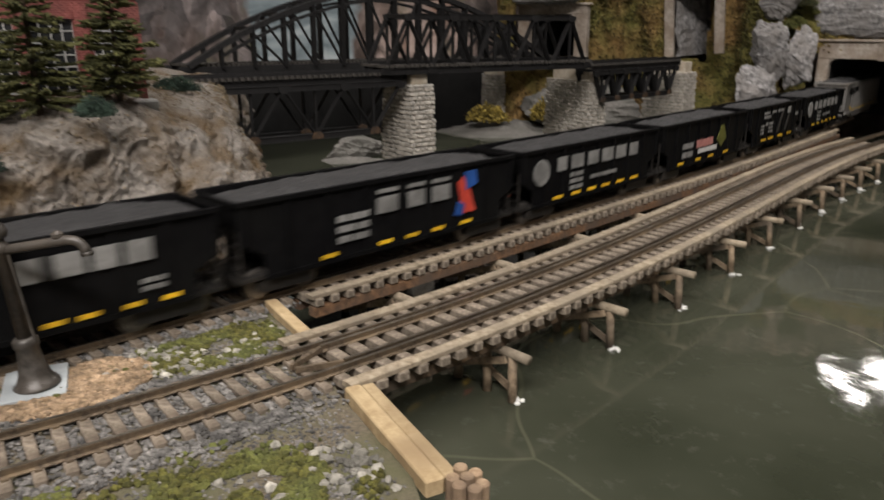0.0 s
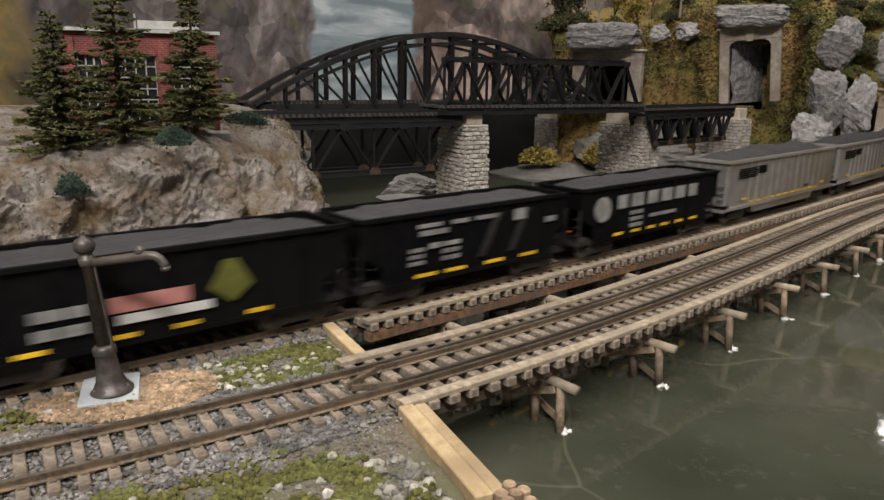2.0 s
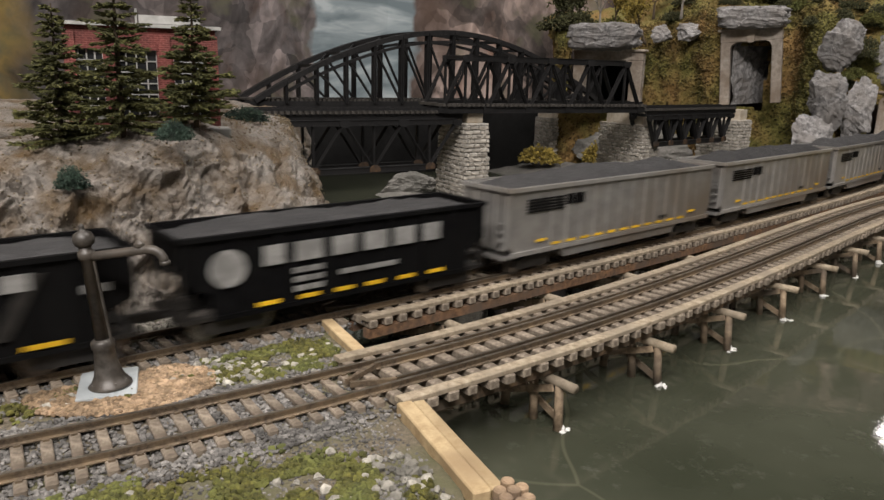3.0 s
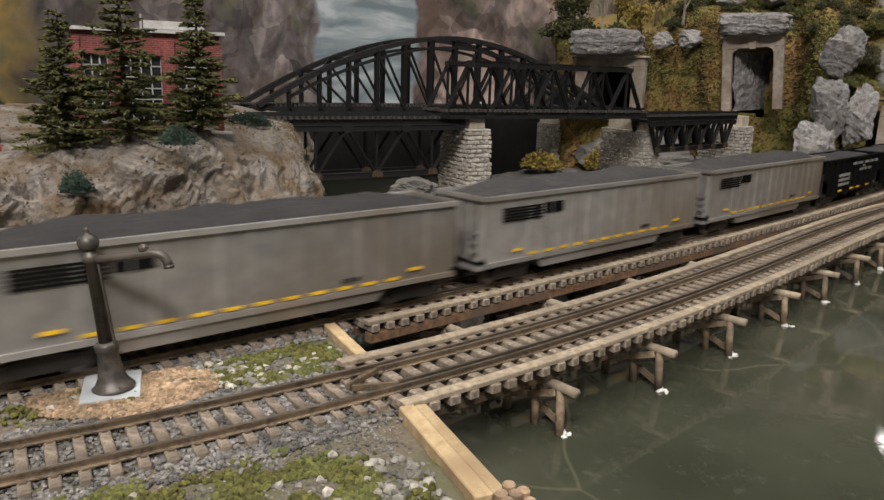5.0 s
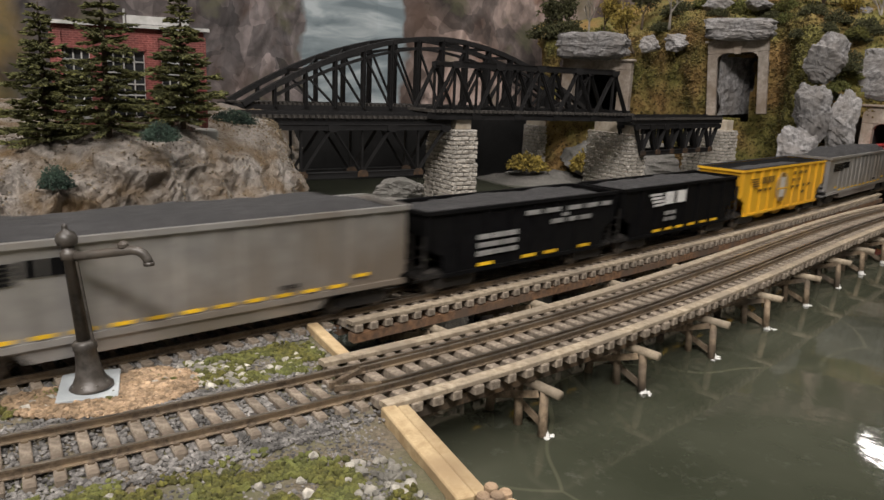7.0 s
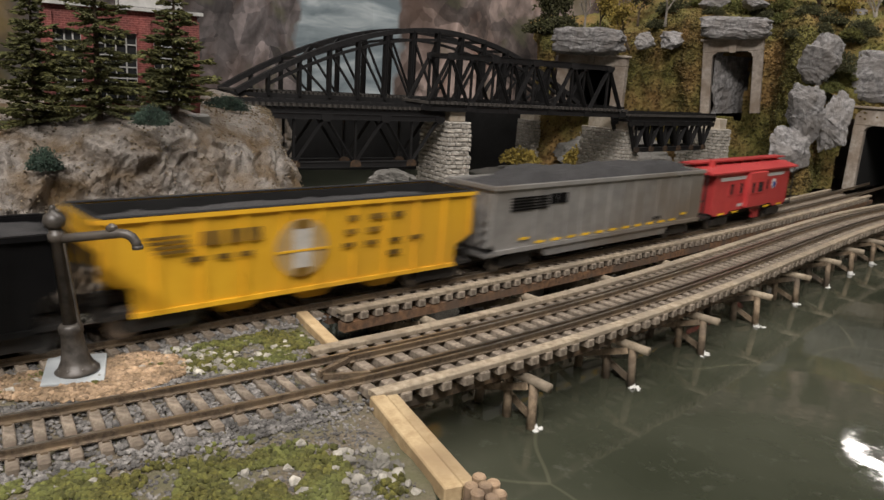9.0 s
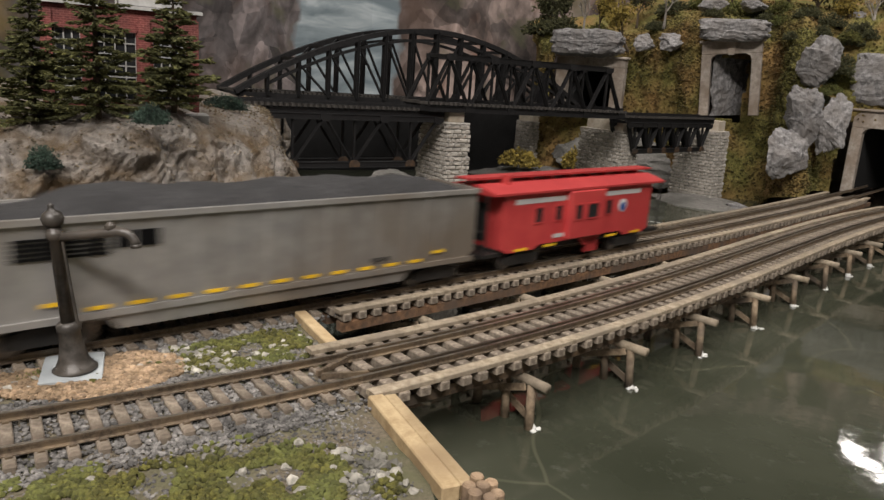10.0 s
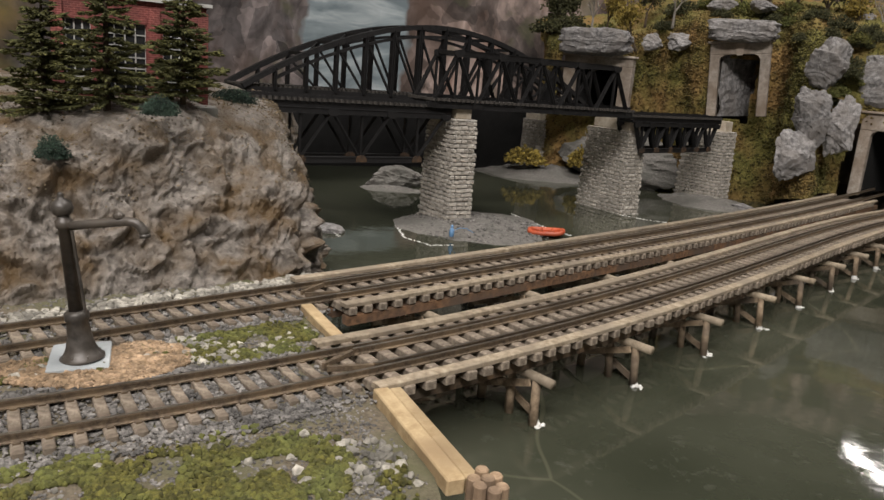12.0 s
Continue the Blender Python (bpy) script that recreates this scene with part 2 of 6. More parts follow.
M_LEAF_DARK = surface("leaf_dark", (0.025, 0.03, 0.012), (0.085, 0.085, 0.03), 700, 0.9, 0.4, c=(0.05, 0.05, 0.02), spread=0.4)
M_LEAF_GOLD = surface("leaf_gold", (0.16, 0.12, 0.02), (0.36, 0.27, 0.06), 900, 0.9, 0.4, spread=0.4)
# near black for recess and tunnel shade, also for black trim and dark windows
M_DARK = surface("shade_and_black", (0.004, 0.004, 0.004), (0.009, 0.009, 0.009), 100, 0.95, 0.0)
M_WALLPAINT = surface("room_paint", (0.20, 0.19, 0.18), (0.24, 0.23, 0.22), 6, 0.9, 0.0)


def water_material():
    m = bpy.data.materials.new("resin_water")
    m.use_nodes = True
    t = m.node_tree
    bsdf = t.nodes["Principled BSDF"]
    co = t.nodes.new("ShaderNodeTexCoord")
    n = t.nodes.new("ShaderNodeTexNoise")
    n.inputs["Scale"].default_value, n.inputs["Detail"].default_value = 9, 4
    t.links.new(co.outputs["Object"], n.inputs["Vector"])
    r = t.nodes.new("ShaderNodeValToRGB")
    r.color_ramp.elements[0].position, r.color_ramp.elements[1].position = 0.3, 0.7
    r.color_ramp.elements[0].color, r.color_ramp.elements[1].color = (0.026, 0.030, 0.019, 1), (0.066, 0.070, 0.050, 1)
    t.links.new(n.outputs["Fac"], r.inputs["Fac"])
    t.links.new(r.outputs["Color"], bsdf.inputs["Base Color"])
    seam = t.nodes.new("ShaderNodeTexVoronoi")
    seam.feature = "DISTANCE_TO_EDGE"
    seam.inputs["Scale"].default_value = 8.5
    warp = t.nodes.new("ShaderNodeTexNoise")
    warp.inputs["Scale"].default_value, warp.inputs["Detail"].default_value = 6, 2
    t.links.new(co.outputs["Object"], warp.inputs["Vector"])
    push = t.nodes.new("ShaderNodeMix")
    push.data_type = "VECTOR"
    push.inputs["Factor"].default_value = 0.10
    t.links.new(co.outputs["Object"], push.inputs["A"])
    t.links.new(warp.outputs["Color"], push.inputs["B"])
    t.links.new(push.outputs["Result"], seam.inputs["Vector"])
    thin = t.nodes.new("ShaderNodeMapRange")
    thin.inputs["From Min"].default_value, thin.inputs["From Max"].default_value = 0.002, 0.007
    thin.inputs["To Min"].default_value, thin.inputs["To Max"].default_value = 0.35, 0.0
    t.links.new(seam.outputs["Distance"], thin.inputs["Value"])
    crack = t.nodes.new("ShaderNodeMix")
    crack.data_type = "RGBA"
    crack.inputs["B"].default_value = (0.13, 0.13, 0.085, 1)
    t.links.new(thin.outputs["Result"], crack.inputs["Factor"])
    t.links.new(r.outputs["Color"], crack.inputs["A"])
    dust = t.nodes.new("ShaderNodeTexNoise")
    dust.inputs["Scale"].default_value, dust.inputs["Detail"].default_value = 130, 7
    dust.inputs["Roughness"].default_value = 0.75
    t.links.new(co.outputs["Object"], dust.inputs["Vector"])
    film = t.nodes.new("ShaderNodeMapRange")
    film.inputs["From Min"].default_value, film.inputs["From Max"].default_value = 0.57, 0.80
    film.inputs["To Max"].default_value = 0.3
    t.links.new(dust.outputs["Fac"], film.inputs["Value"])
    dusty = t.nodes.new("ShaderNodeMix")
    dusty.data_type = "RGBA"
    dusty.inputs["B"].default_value = (0.20, 0.20, 0.17, 1)
    t.links.new(film.outputs["Result"], dusty.inputs["Factor"])
    t.links.new(crack.outputs["Result"], dusty.inputs["A"])
    t.links.new(dusty.outputs["Result"], bsdf.inputs["Base Color"])
    bsdf.inputs["Roughness"].default_value = 0.045
    bsdf.inputs["IOR"].default_value = 1.5
    w = t.nodes.new("ShaderNodeTexNoise")
    w.inputs["Scale"].default_value, w.inputs["Detail"].default_value = 34, 7
    t.links.new(co.outputs["Object"], w.inputs["Vector"])
    bp = t.nodes.new("ShaderNodeBump")
    bp.inputs["Strength"].default_value, bp.inputs["Distance"].default_value = 0.25, 0.7 * MM
    t.links.new(w.outputs["Fac"], bp.inputs["Height"])
    t.links.new(bp.outputs["Normal"], bsdf.inputs["Normal"])
    return m


M_WATER = water_material()

# ---- setting ----
WATER = -28.0
R2 = math.sqrt(0.5)


class Line:
    """A track's centre line: v over u, both at 45 degrees to x and y, straight beyond u0 and u1."""

    def __init__(self, coef, u0, u1, a, b, step=1.0):
        us = np.arange(a, b, step)
        c = np.clip(us, u0, u1)
        slope = np.polyval(np.polyder(coef), c / 100) / 100
        vs = np.polyval(coef, c / 100) + (us - c) * slope
        self.x, self.y = (us - vs) * R2, (us + vs) * R2
        s = np.concatenate([[0], np.cumsum(np.hypot(np.diff(self.x), np.diff(self.y)))])
        self.s = s - np.interp(0, self.x, s)

    def at(self, s, off=0.0):
        """Place and heading at s along the line, off to its near side."""
        x, y = (float(np.interp(s, self.s, a)) for a in (self.x, self.y))
        d = [float(np.interp(s + 2, self.s, a) - np.interp(s - 2, self.s, a)) for a in (self.x, self.y)]
        h = math.atan2(d[1], d[0])
        return x + math.sin(h) * off, y - math.cos(h) * off, h

    def points(self, s0, s1, off, z, step=8.0):
        n = max(2, int((s1 - s0) / step))
        return [Vector((*self.at(s0 + (s1 - s0) * i / n, off)[:2], z)) for i in range(n + 1)]


NEAR = Line([-0.57, 7.531, -27.555, 187.786], 40, 690, -500, 1150)
BACK = Line([0.784, -6.909, 236.116], -800, 860, -700, 2900)


def smooth_grid(rows, nu, nv):
    """A fine grid through stations of points, by cubic curves both ways."""
    def spline(pts, n):
        pts = [pts[0] * 2 - pts[1]] + list(pts) + [pts[-1] * 2 - pts[-2]]
        out = []
        segs = len(pts) - 3
        for i in range(n + 1):
            q = min(i * segs / n, segs - 1e-6)
            k, f = int(q), q - int(q)
            a, b, c, d = pts[k:k + 4]
            out.append(0.5 * (2 * b + (c - a) * f + (2 * a - 5 * b + 4 * c - d) * f * f + (3 * b - a - 3 * c + d) * f ** 3))
        return out
    cols = [spline([Vector(p) for p in row], nv) for row in rows]
    return [spline([c[j] for c in cols], nu) for j in range(nv + 1)]


def relief(name, rows, nu, nv, amount, size, material, label, category, calm=None, material2=None, pick=None, facets=0.0):
    """A rocky or grassy sheet: stations, then broken up along its normals."""
    g = smooth_grid(rows, nu, nv)
    bm = bmesh.new()
    vs = []
    for j in range(nv + 1):
        line = []
        for i in range(nu + 1):
            p = g[j][i]
            du = g[j][min(i + 1, nu)] - g[j][max(i - 1, 0)]
            dv = g[min(j + 1, nv)][i] - g[max(j - 1, 0)][i]
            n = du.cross(dv)
            n = n.normalized() if n.length > 0 else Vector((0, 0, 1))
            q = p / size
            a = noise.fractal(q, 0.9, 2.1, 4) * 0.8 + (0.6 - 1.6 * abs(noise.noise(q * 1.7))) * 0.8
            w = Vector((q.x, q.y, q.z * 0.8)) + noise.noise_vector(q * 1.3) * 0.35
            c1, c2 = noise.voronoi(w * 0.75), noise.voronoi(w * 2.1)
            a = 0.7 * a + 0.9 * min(0.7, c1[0][1] - c1[0][0]) - 1.1 * c1[0][0] + 0.6 * min(0.5, c2[0][1] - c2[0][0]) - 0.5 * c2[0][0] + 0.35 * noise.noise(q * 6.5) + 0.5
            k = amount * (calm(j / nv, p) if calm else 1.0)
            if facets:
                a *= 0.28
                for scale, high in ((0.5, 2.1), (1.15, 1.6), (2.4, 0.95), (4.6, 0.4)):
                    u = Vector((w.x, w.y, w.z * 1.25)) * scale
                    far, near = noise.voronoi(u)
                    c = Vector(near[0])
                    d = noise.cell_vector(c * 37.7) - Vector((0.5, 0.5, 0.5))
                    flat = min(1.0, 4.5 * (far[1] - far[0]))
                    a += facets * high * (((u - c).dot(d) * 2.4 + 0.55 * d.x) * flat - 0.22 * (1 - flat))
            line.append(bm.verts.new(p + n * a * k))
        vs.append(line)
    if facets:
        for _ in range(1):
            moved = [(vs[j][i], (vs[j][i - 1].co + vs[j][i + 1].co + vs[j - 1][i].co + vs[j + 1][i].co) / 4) for j in range(1, nv) for i in range(1, nu)]
            for v, q in moved:
                v.co = v.co.lerp(q, 0.4)
        for j in range(1, nv):
            for i in range(1, nu):
                q = vs[j][i].co
                vs[j][i].co = q + Vector((0, -1, 0.4)) * (0.6 * noise.noise(q / 3.1) + 0.45 * noise.noise(q / 1.6)) * (1.0 if j < nv * 0.6 else 0.5)
    for j in range(nv):
        for i in range(nu):
            f = bm.faces.new((vs[j][i], vs[j][i + 1], vs[j + 1][i + 1], vs[j + 1][i]))
            f.smooth = (i * 7 + j * 13) % 5 > 1
            if pick and pick(f.calc_center_median(), f.normal):
                f.material_index = 1
    bm.normal_update()
    ob = single(name, bm, material, label, category, kind="structure")
    if material2:
        ob.data.materials.append(material2)
    return ob


def water_and_room():
    bm = bmesh.new()
    faces(bm, [(-900, -700, WATER), (1300, -700, WATER), (1300, 1300, WATER), (-900, 1300, WATER)], [(0, 1, 2, 3)])
    single("water", bm, M_WATER, "glossy olive-green resin river water", "water", kind="structure")
    for name, c, s in (("wall_behind", (450, -2030, 300), (5900, 60, 2400)), ("wall_left", (-2530, 950, 300), (60, 6000, 2400)),
                       ("wall_right", (3430, 950, 300), (60, 6000, 2400)), ("wall_back", (450, 3930, 300), (5900, 60, 2400)), ("ceiling", (450, 950, 1430), (6100, 6000, 60)),
                       ("floor", (450, 950, -930), (6100, 6000, 60))):
        bm = bmesh.new()
        box(bm, c, s)
        single(name, bm, M_WALLPAINT, "plain grey painted room " + name.split("_")[0], name.split("_")[0], kind="structure")


EDGE = [(-80, 60), (40, 27), (100, 14), (140, 3), (150, 1), (187, -18), (225, -33), (252, -49), (300, -67), (330, -80)]


def land_edge(y):
    return float(np.interp(y, [e[0] for e in EDGE], [e[1] for e in EDGE]))


def land_height(x, y):
    p = Vector((x, y, 0))
    return -3.9 + 0.5 * noise.noise(p / 14) + 0.35 * noise.noise(p / 4.5) + 0.2 * noise.noise(p / 1.7)


def foreground():
    bm = bmesh.new()
    ny, nx = 190, 200
    vs = []
    for j in range(ny + 1):
        y = -80 + 410 * j / ny
        e = land_edge(y)
        line = []
        for i in range(nx + 1):
            x = e - 520 * ((nx - i) / nx) ** 1.6
            line.append(bm.verts.new((x, y, land_height(x, y))))
        line.append(bm.verts.new((e + 0.5, y, -9)))
        line.append(bm.verts.new((e + 0.5, y, WATER - 3)))
        vs.append(line)
    for j in range(ny):
        for i in range(len(vs[0]) - 1):
            bm.faces.new((vs[j][i], vs[j][i + 1], vs[j + 1][i + 1], vs[j + 1][i]))
    single("ground", bm, M_SOIL, "brown soil river bank strewn with ballast and moss", "ground", kind="structure", smooth=True)


def cliffs():
    rows = [
        [(-460, 130, -5), (-455, 155, 32), (-445, 195, 52), (-420, 300, 58), (-400, 480, 64)],
        [(-300, 172, -5), (-296, 198, 30), (-285, 236, 52), (-280, 330, 58), (-270, 500, 64)],
        [(-200, 208, -5), (-198, 230, 34), (-188, 262, 53), (-200, 340, 58), (-200, 520, 66)],
        [(-150, 231, -5), (-154, 253, 34), (-153, 286, 57), (-165, 350, 64), (-180, 520, 66)],
        [(-118, 249, -5), (-123, 272, 34), (-122, 306, 62), (-140, 380, 65), (-165, 520, 66)],
        [(-86, 277, -5), (-93, 302, 33), (-104, 338, 57), (-120, 420, 60), (-150, 530, 62)],
        [(-62, 296, -8), (-70, 322, 26), (-95, 384, 54), (-112, 440, 58), (-140, 545, 60)],
        [(-58, 325, WATER - 4), (-66, 350, 12), (-96, 402, 52), (-114, 460, 56), (-138, 550, 58)],
        [(-66, 384, WATER - 4), (-77, 395, 12), (-105, 425, 53), (-118, 470, 56), (-138, 555, 58)],
        [(-100, 470, WATER - 4), (-106, 470, 12), (-120, 475, 50), (-130, 500, 54), (-145, 570, 56)],
        [(-140, 640, WATER - 4), (-145, 645, 12), (-150, 655, 44), (-158, 665, 48), (-170, 680, 50)],
        [(-270, 780, WATER - 4), (-272, 785, 12), (-275, 790, 40), (-280, 800, 46), (-300, 830, 50)],
    ]
    relief("cliff", rows, 600, 190, 3.7, 16, M_ROCK, "craggy grey-brown plaster rock cliff with earthy top", "cliff",
           calm=lambda v, p: 1.05 if v < 0.24 else max(0.2, 1.05 - (v - 0.24) * 3.4), facets=1.0)
    rows = [
        [(112, 1000, WATER - 4), (112, 1002, 20), (110, 1006, 90), (108, 1012, 130), (104, 1090, 160)],
        [(118, 925, WATER - 4), (118, 928, 30), (118, 934, 118), (116, 960, 140), (110, 1090, 170)],
        [(198, 915, WATER - 4), (198, 918, 50), (200, 928, 118), (200, 960, 145), (200, 1090, 185)],
        [(255, 858, WATER - 4), (254, 862, 55), (250, 872, 130), (245, 910, 160), (245, 1090, 200)],
        [(268, 832, WATER - 4), (268, 836, 55), (268, 842, 140), (270, 880, 170), (270, 1090, 210)],
        [(350, 826, WATER - 4), (350, 832, 55), (350, 842, 140), (350, 880, 172), (350, 1090, 215)],
        [(338, 758, -14), (342, 776, 55), (350, 800, 130), (360, 860, 175), (380, 1090, 220)],
        [(352, 722, -6), (350, 736, 50), (352, 764, 120), (372, 840, 178), (410, 1090, 222)],
        [(405, 782, -6), (404, 788, 60), (406, 796, 130), (430, 850, 180), (470, 1090, 224)],
        [(520, 700, -6), (520, 705, 60), (524, 712, 130), (550, 800, 190), (600, 1090, 230)],
        [(720, 560, -6), (722, 565, 60), (726, 575, 140), (760, 760, 200), (800, 1090, 240)],
    ]
    hill = relief("hillside", rows, 240, 90, 3.2, 14, M_TURF_HILL, "steep hillside of olive and ochre model turf", "hill")
    return hill


def tunnel_cut(ob, x, y, z, sx, sz, heading):
    """Bores a tunnel into the hillside."""
    pts = Matrix.Rotation(-radians(heading), 4, "Z")
    kill = bmesh.new()
    kill.from_mesh(ob.data)
    gone = []
    for f in kill.faces:
        p = pts @ (f.calc_center_median() / MM - Vector((x, y, z)))
        if abs(p.x) < sx / 2 and abs(p.y) < 80 and abs(p.z) < sz / 2:
            gone.append(f)
    bmesh.ops.delete(kill, geom=gone, context="FACES")
    kill.to_mesh(ob.data)
    kill.free()


def backdrop_material():
    """A painted scenic canvas: mauve and brown crags, a pale river, ochre woods."""
    m = bpy.data.materials.new("scenic_canvas")
    m.use_nodes = True
    t = m.node_tree
    N = t.nodes.new
    bsdf = t.nodes["Principled BSDF"]
    bsdf.inputs["Roughness"].default_value = 0.9
    co = N("ShaderNodeTexCoord")
    sep = N("ShaderNodeSeparateXYZ")
    t.links.new(co.outputs["Object"], sep.inputs["Vector"])

    def noise_tex(scale, detail, stretch=(1, 1, 1), warp=0.0):
        mp = N("ShaderNodeMapping")
        mp.inputs["Scale"].default_value = stretch
        mp.inputs["Rotation"].default_value = (0, 0.5, 0)
        t.links.new(co.outputs["Object"], mp.inputs["Vector"])
        n = N("ShaderNodeTexNoise")
        n.inputs["Scale"].default_value, n.inputs["Detail"].default_value = scale, detail
        n.inputs["Distortion"].default_value = warp
        t.links.new(mp.outputs["Vector"], n.inputs["Vector"])
        return n.outputs["Fac"]

    def ramp(fac, *stops):
        r = N("ShaderNodeValToRGB")
        e = r.color_ramp.elements
        while len(e) < len(stops):
            e.new(0.5)
        for el, (p, c) in zip(e, stops):
            el.position, el.color = p, (*c, 1)
        t.links.new(fac, r.inputs["Fac"])
        return r.outputs["Color"]

    def mix(fac, a, b, blend="MIX"):
        k = N("ShaderNodeMix")
        k.data_type, k.blend_type = "RGBA", blend
        for v, s in ((fac, "Factor"), (a, "A"), (b, "B")):
            if hasattr(v, "is_linked"):
                t.links.new(v, k.inputs[s])
            elif s == "Factor":
                k.inputs[s].default_value = v
            else:
                k.inputs[s].default_value = (*v, 1)
        return k.outputs["Result"]

    def maths(op, a, b):
        k = N("ShaderNodeMath")
        k.operation = op
        for i, v in enumerate((a, b)):
            if hasattr(v, "is_linked"):
                t.links.new(v, k.inputs[i])
            else:
                k.inputs[i].default_value = v
        return k.outputs[0]

    rocks = ramp(noise_tex(15, 8, (1, 1, 0.8), 0.9), (0.30, (0.035, 0.032, 0.031)), (0.43, (0.105, 0.092, 0.087)),
                 (0.56, (0.225, 0.203, 0.195)), (0.70, (0.095, 0.065, 0.052)))
    streak = ramp(noise_tex(60, 8, (1, 1, 0.55), 0.6), (0.35, (0.55, 0.52, 0.50)), (0.65, (1.25, 1.2, 1.18)))
    mp = N("ShaderNodeMapping")
    mp.inputs["Rotation"].default_value = (0, 0.6, 0)
    mp.inputs["Scale"].default_value = (1, 0.6, 0.75)
    warp = N("ShaderNodeTexNoise")
    warp.inputs["Scale"].default_value, warp.inputs["Detail"].default_value = 8, 4
    t.links.new(co.outputs["Object"], warp.inputs["Vector"])
    bend = N("ShaderNodeMix")
    bend.data_type = "VECTOR"
    bend.inputs["Factor"].default_value = 0.12
    t.links.new(co.outputs["Object"], bend.inputs["A"])
    t.links.new(warp.outputs["Color"], bend.inputs["B"])
    t.links.new(bend.outputs["Result"], mp.inputs["Vector"])
    for scale, dark, light, amount in ((15, 0.42, 1.55, 0.95), (38, 0.6, 1.45, 0.85), (95, 0.7, 1.3, 0.7)):
        vor = N("ShaderNodeTexVoronoi")
        vor.inputs["Scale"].default_value = scale
        t.links.new(mp.outputs["Vector"], vor.inputs["Vector"])
        bw = N("ShaderNodeSeparateColor")
        t.links.new(vor.outputs["Color"], bw.inputs["Color"])
        facet = ramp(bw.outputs[0], (0.1, (dark, dark, dark)), (0.9, (light, light * 0.97, light * 0.95)))
        rocks = mix(amount, rocks, facet, "MULTIPLY")
    rocks = mix(0.7, rocks, streak, "MULTIPLY")
    bank_tone = N("ShaderNodeMapRange")
    bank_tone.inputs["From Min"].default_value, bank_tone.inputs["From Max"].default_value = -0.12, -0.02
    bank_tone.inputs["To Min"].default_value, bank_tone.inputs["To Max"].default_value = 0.0, 1.0
    t.links.new(sep.outputs["X"], bank_tone.inputs["Value"])
    rocks = mix(1.0, rocks, mix(bank_tone.outputs["Result"], (0.60, 0.63, 0.68), (1.5, 1.43, 1.4)), "MULTIPLY")
    rust = ramp(noise_tex(6, 3), (0.52, (0, 0, 0)), (0.70, (0.55, 0.55, 0.55)))
    rocks = mix(rust, rocks, (0.13, 0.08, 0.058))
    moss = ramp(noise_tex(17, 5), (0.58, (0, 0, 0)), (0.66, (0.6, 0.6, 0.6)))
    rocks = mix(moss, rocks, (0.10, 0.10, 0.055))
    # woods to the side
    woods = ramp(noise_tex(26, 5), (0.35, (0.07, 0.07, 0.025)), (0.5, (0.22, 0.15, 0.04)), (0.65, (0.11, 0.10, 0.045)))
    wob = maths("MULTIPLY", maths("SUBTRACT", noise_tex(7, 3), 0.5), 0.30)
    side = maths("ADD", maths("MULTIPLY", sep.outputs["X"], -1.0), wob)
    wood_mask = ramp(side, (0.0, (0, 0, 0)), (1.0, (1, 1, 1)))
    wm = N("ShaderNodeMapRange")
    wm.inputs["From Min"].default_value, wm.inputs["From Max"].default_value = 0.44, 0.50
    t.links.new(side, wm.inputs["Value"])
    rocks = mix(wm.outputs["Result"], rocks, woods)
    # river: a band round x = RIVER
    wob2 = maths("MULTIPLY", maths("SUBTRACT", noise_tex(11, 4), 0.5), 0.11)
    d = maths("ABSOLUTE", maths("ADD", maths("ADD", sep.outputs["X"], 0.150), wob2), 0.0)
    rv = N("ShaderNodeMapRange")
    rv.inputs["From Min"].default_value, rv.inputs["From Max"].default_value = 0.072, 0.064
    t.links.new(d, rv.inputs["Value"])
    river = ramp(noise_tex(20, 5, (0.6, 1, 2.2), 0.8), (0.35, (0.15, 0.19, 0.21)), (0.52, (0.25, 0.30, 0.32)), (0.68, (0.42, 0.47, 0.49)))
    col = mix(rv.outputs["Result"], rocks, river)
    t.links.new(col, bsdf.inputs["Base Color"])
    return m


def backdrop():
    bm = bmesh.new()
    pts = [(-1000, 250), (-700, 500), (-520, 760), (-330, 960), (-120, 1085), (150, 1125), (500, 1118), (900, 1060), (1200, 900)]
    ring = pts + [(x - 1, y + 6) for x, y in reversed(pts)]
    vs = [[bm.verts.new((x, y, z)) for x, y in ring] for z in (-60, 365)]
    for i in range(len(ring)):
        k = (i + 1) % len(ring)
        bm.faces.new((vs[0][i], vs[0][k], vs[1][k], vs[1][i]))
    single("backdrop", bm, backdrop_material(), "painted canvas of mauve crags and a pale river", "backdrop", kind="structure")


water_and_room()
foreground()
cliffs_hill = cliffs()
backdrop()

# ---- tracks and trestles ----
RAIL = [(-1.05, -2.2), (1.05, -2.2), (1.05, -1.9), (0.28, -1.65), (0.28, -0.7), (0.55, -0.55), (0.55, 0), (-0.55, 0), (-0.55, -0.55), (-0.28, -0.7), (-0.28, -1.65), (-1.05, -1.9)]
# half the gauge, wider than HO's 16.5 mm to fit the camera's view
GAUGE = 9.0


def rail_part(track, line, s0, s1, off, name, parent):
    bm = bmesh.new()
    sweep(bm, line.points(s0, s1, off, 0, 6), RAIL)
    ob = part(name, bm, M_RAIL, parent, "brown-sided steel rail")
    ob.data.materials.append(M_RAILTOP)
    for p in ob.data.polygons:
        if p.normal.z > 0.9 and p.center.z > -0.0004:
            p.material_index = 1
    return ob


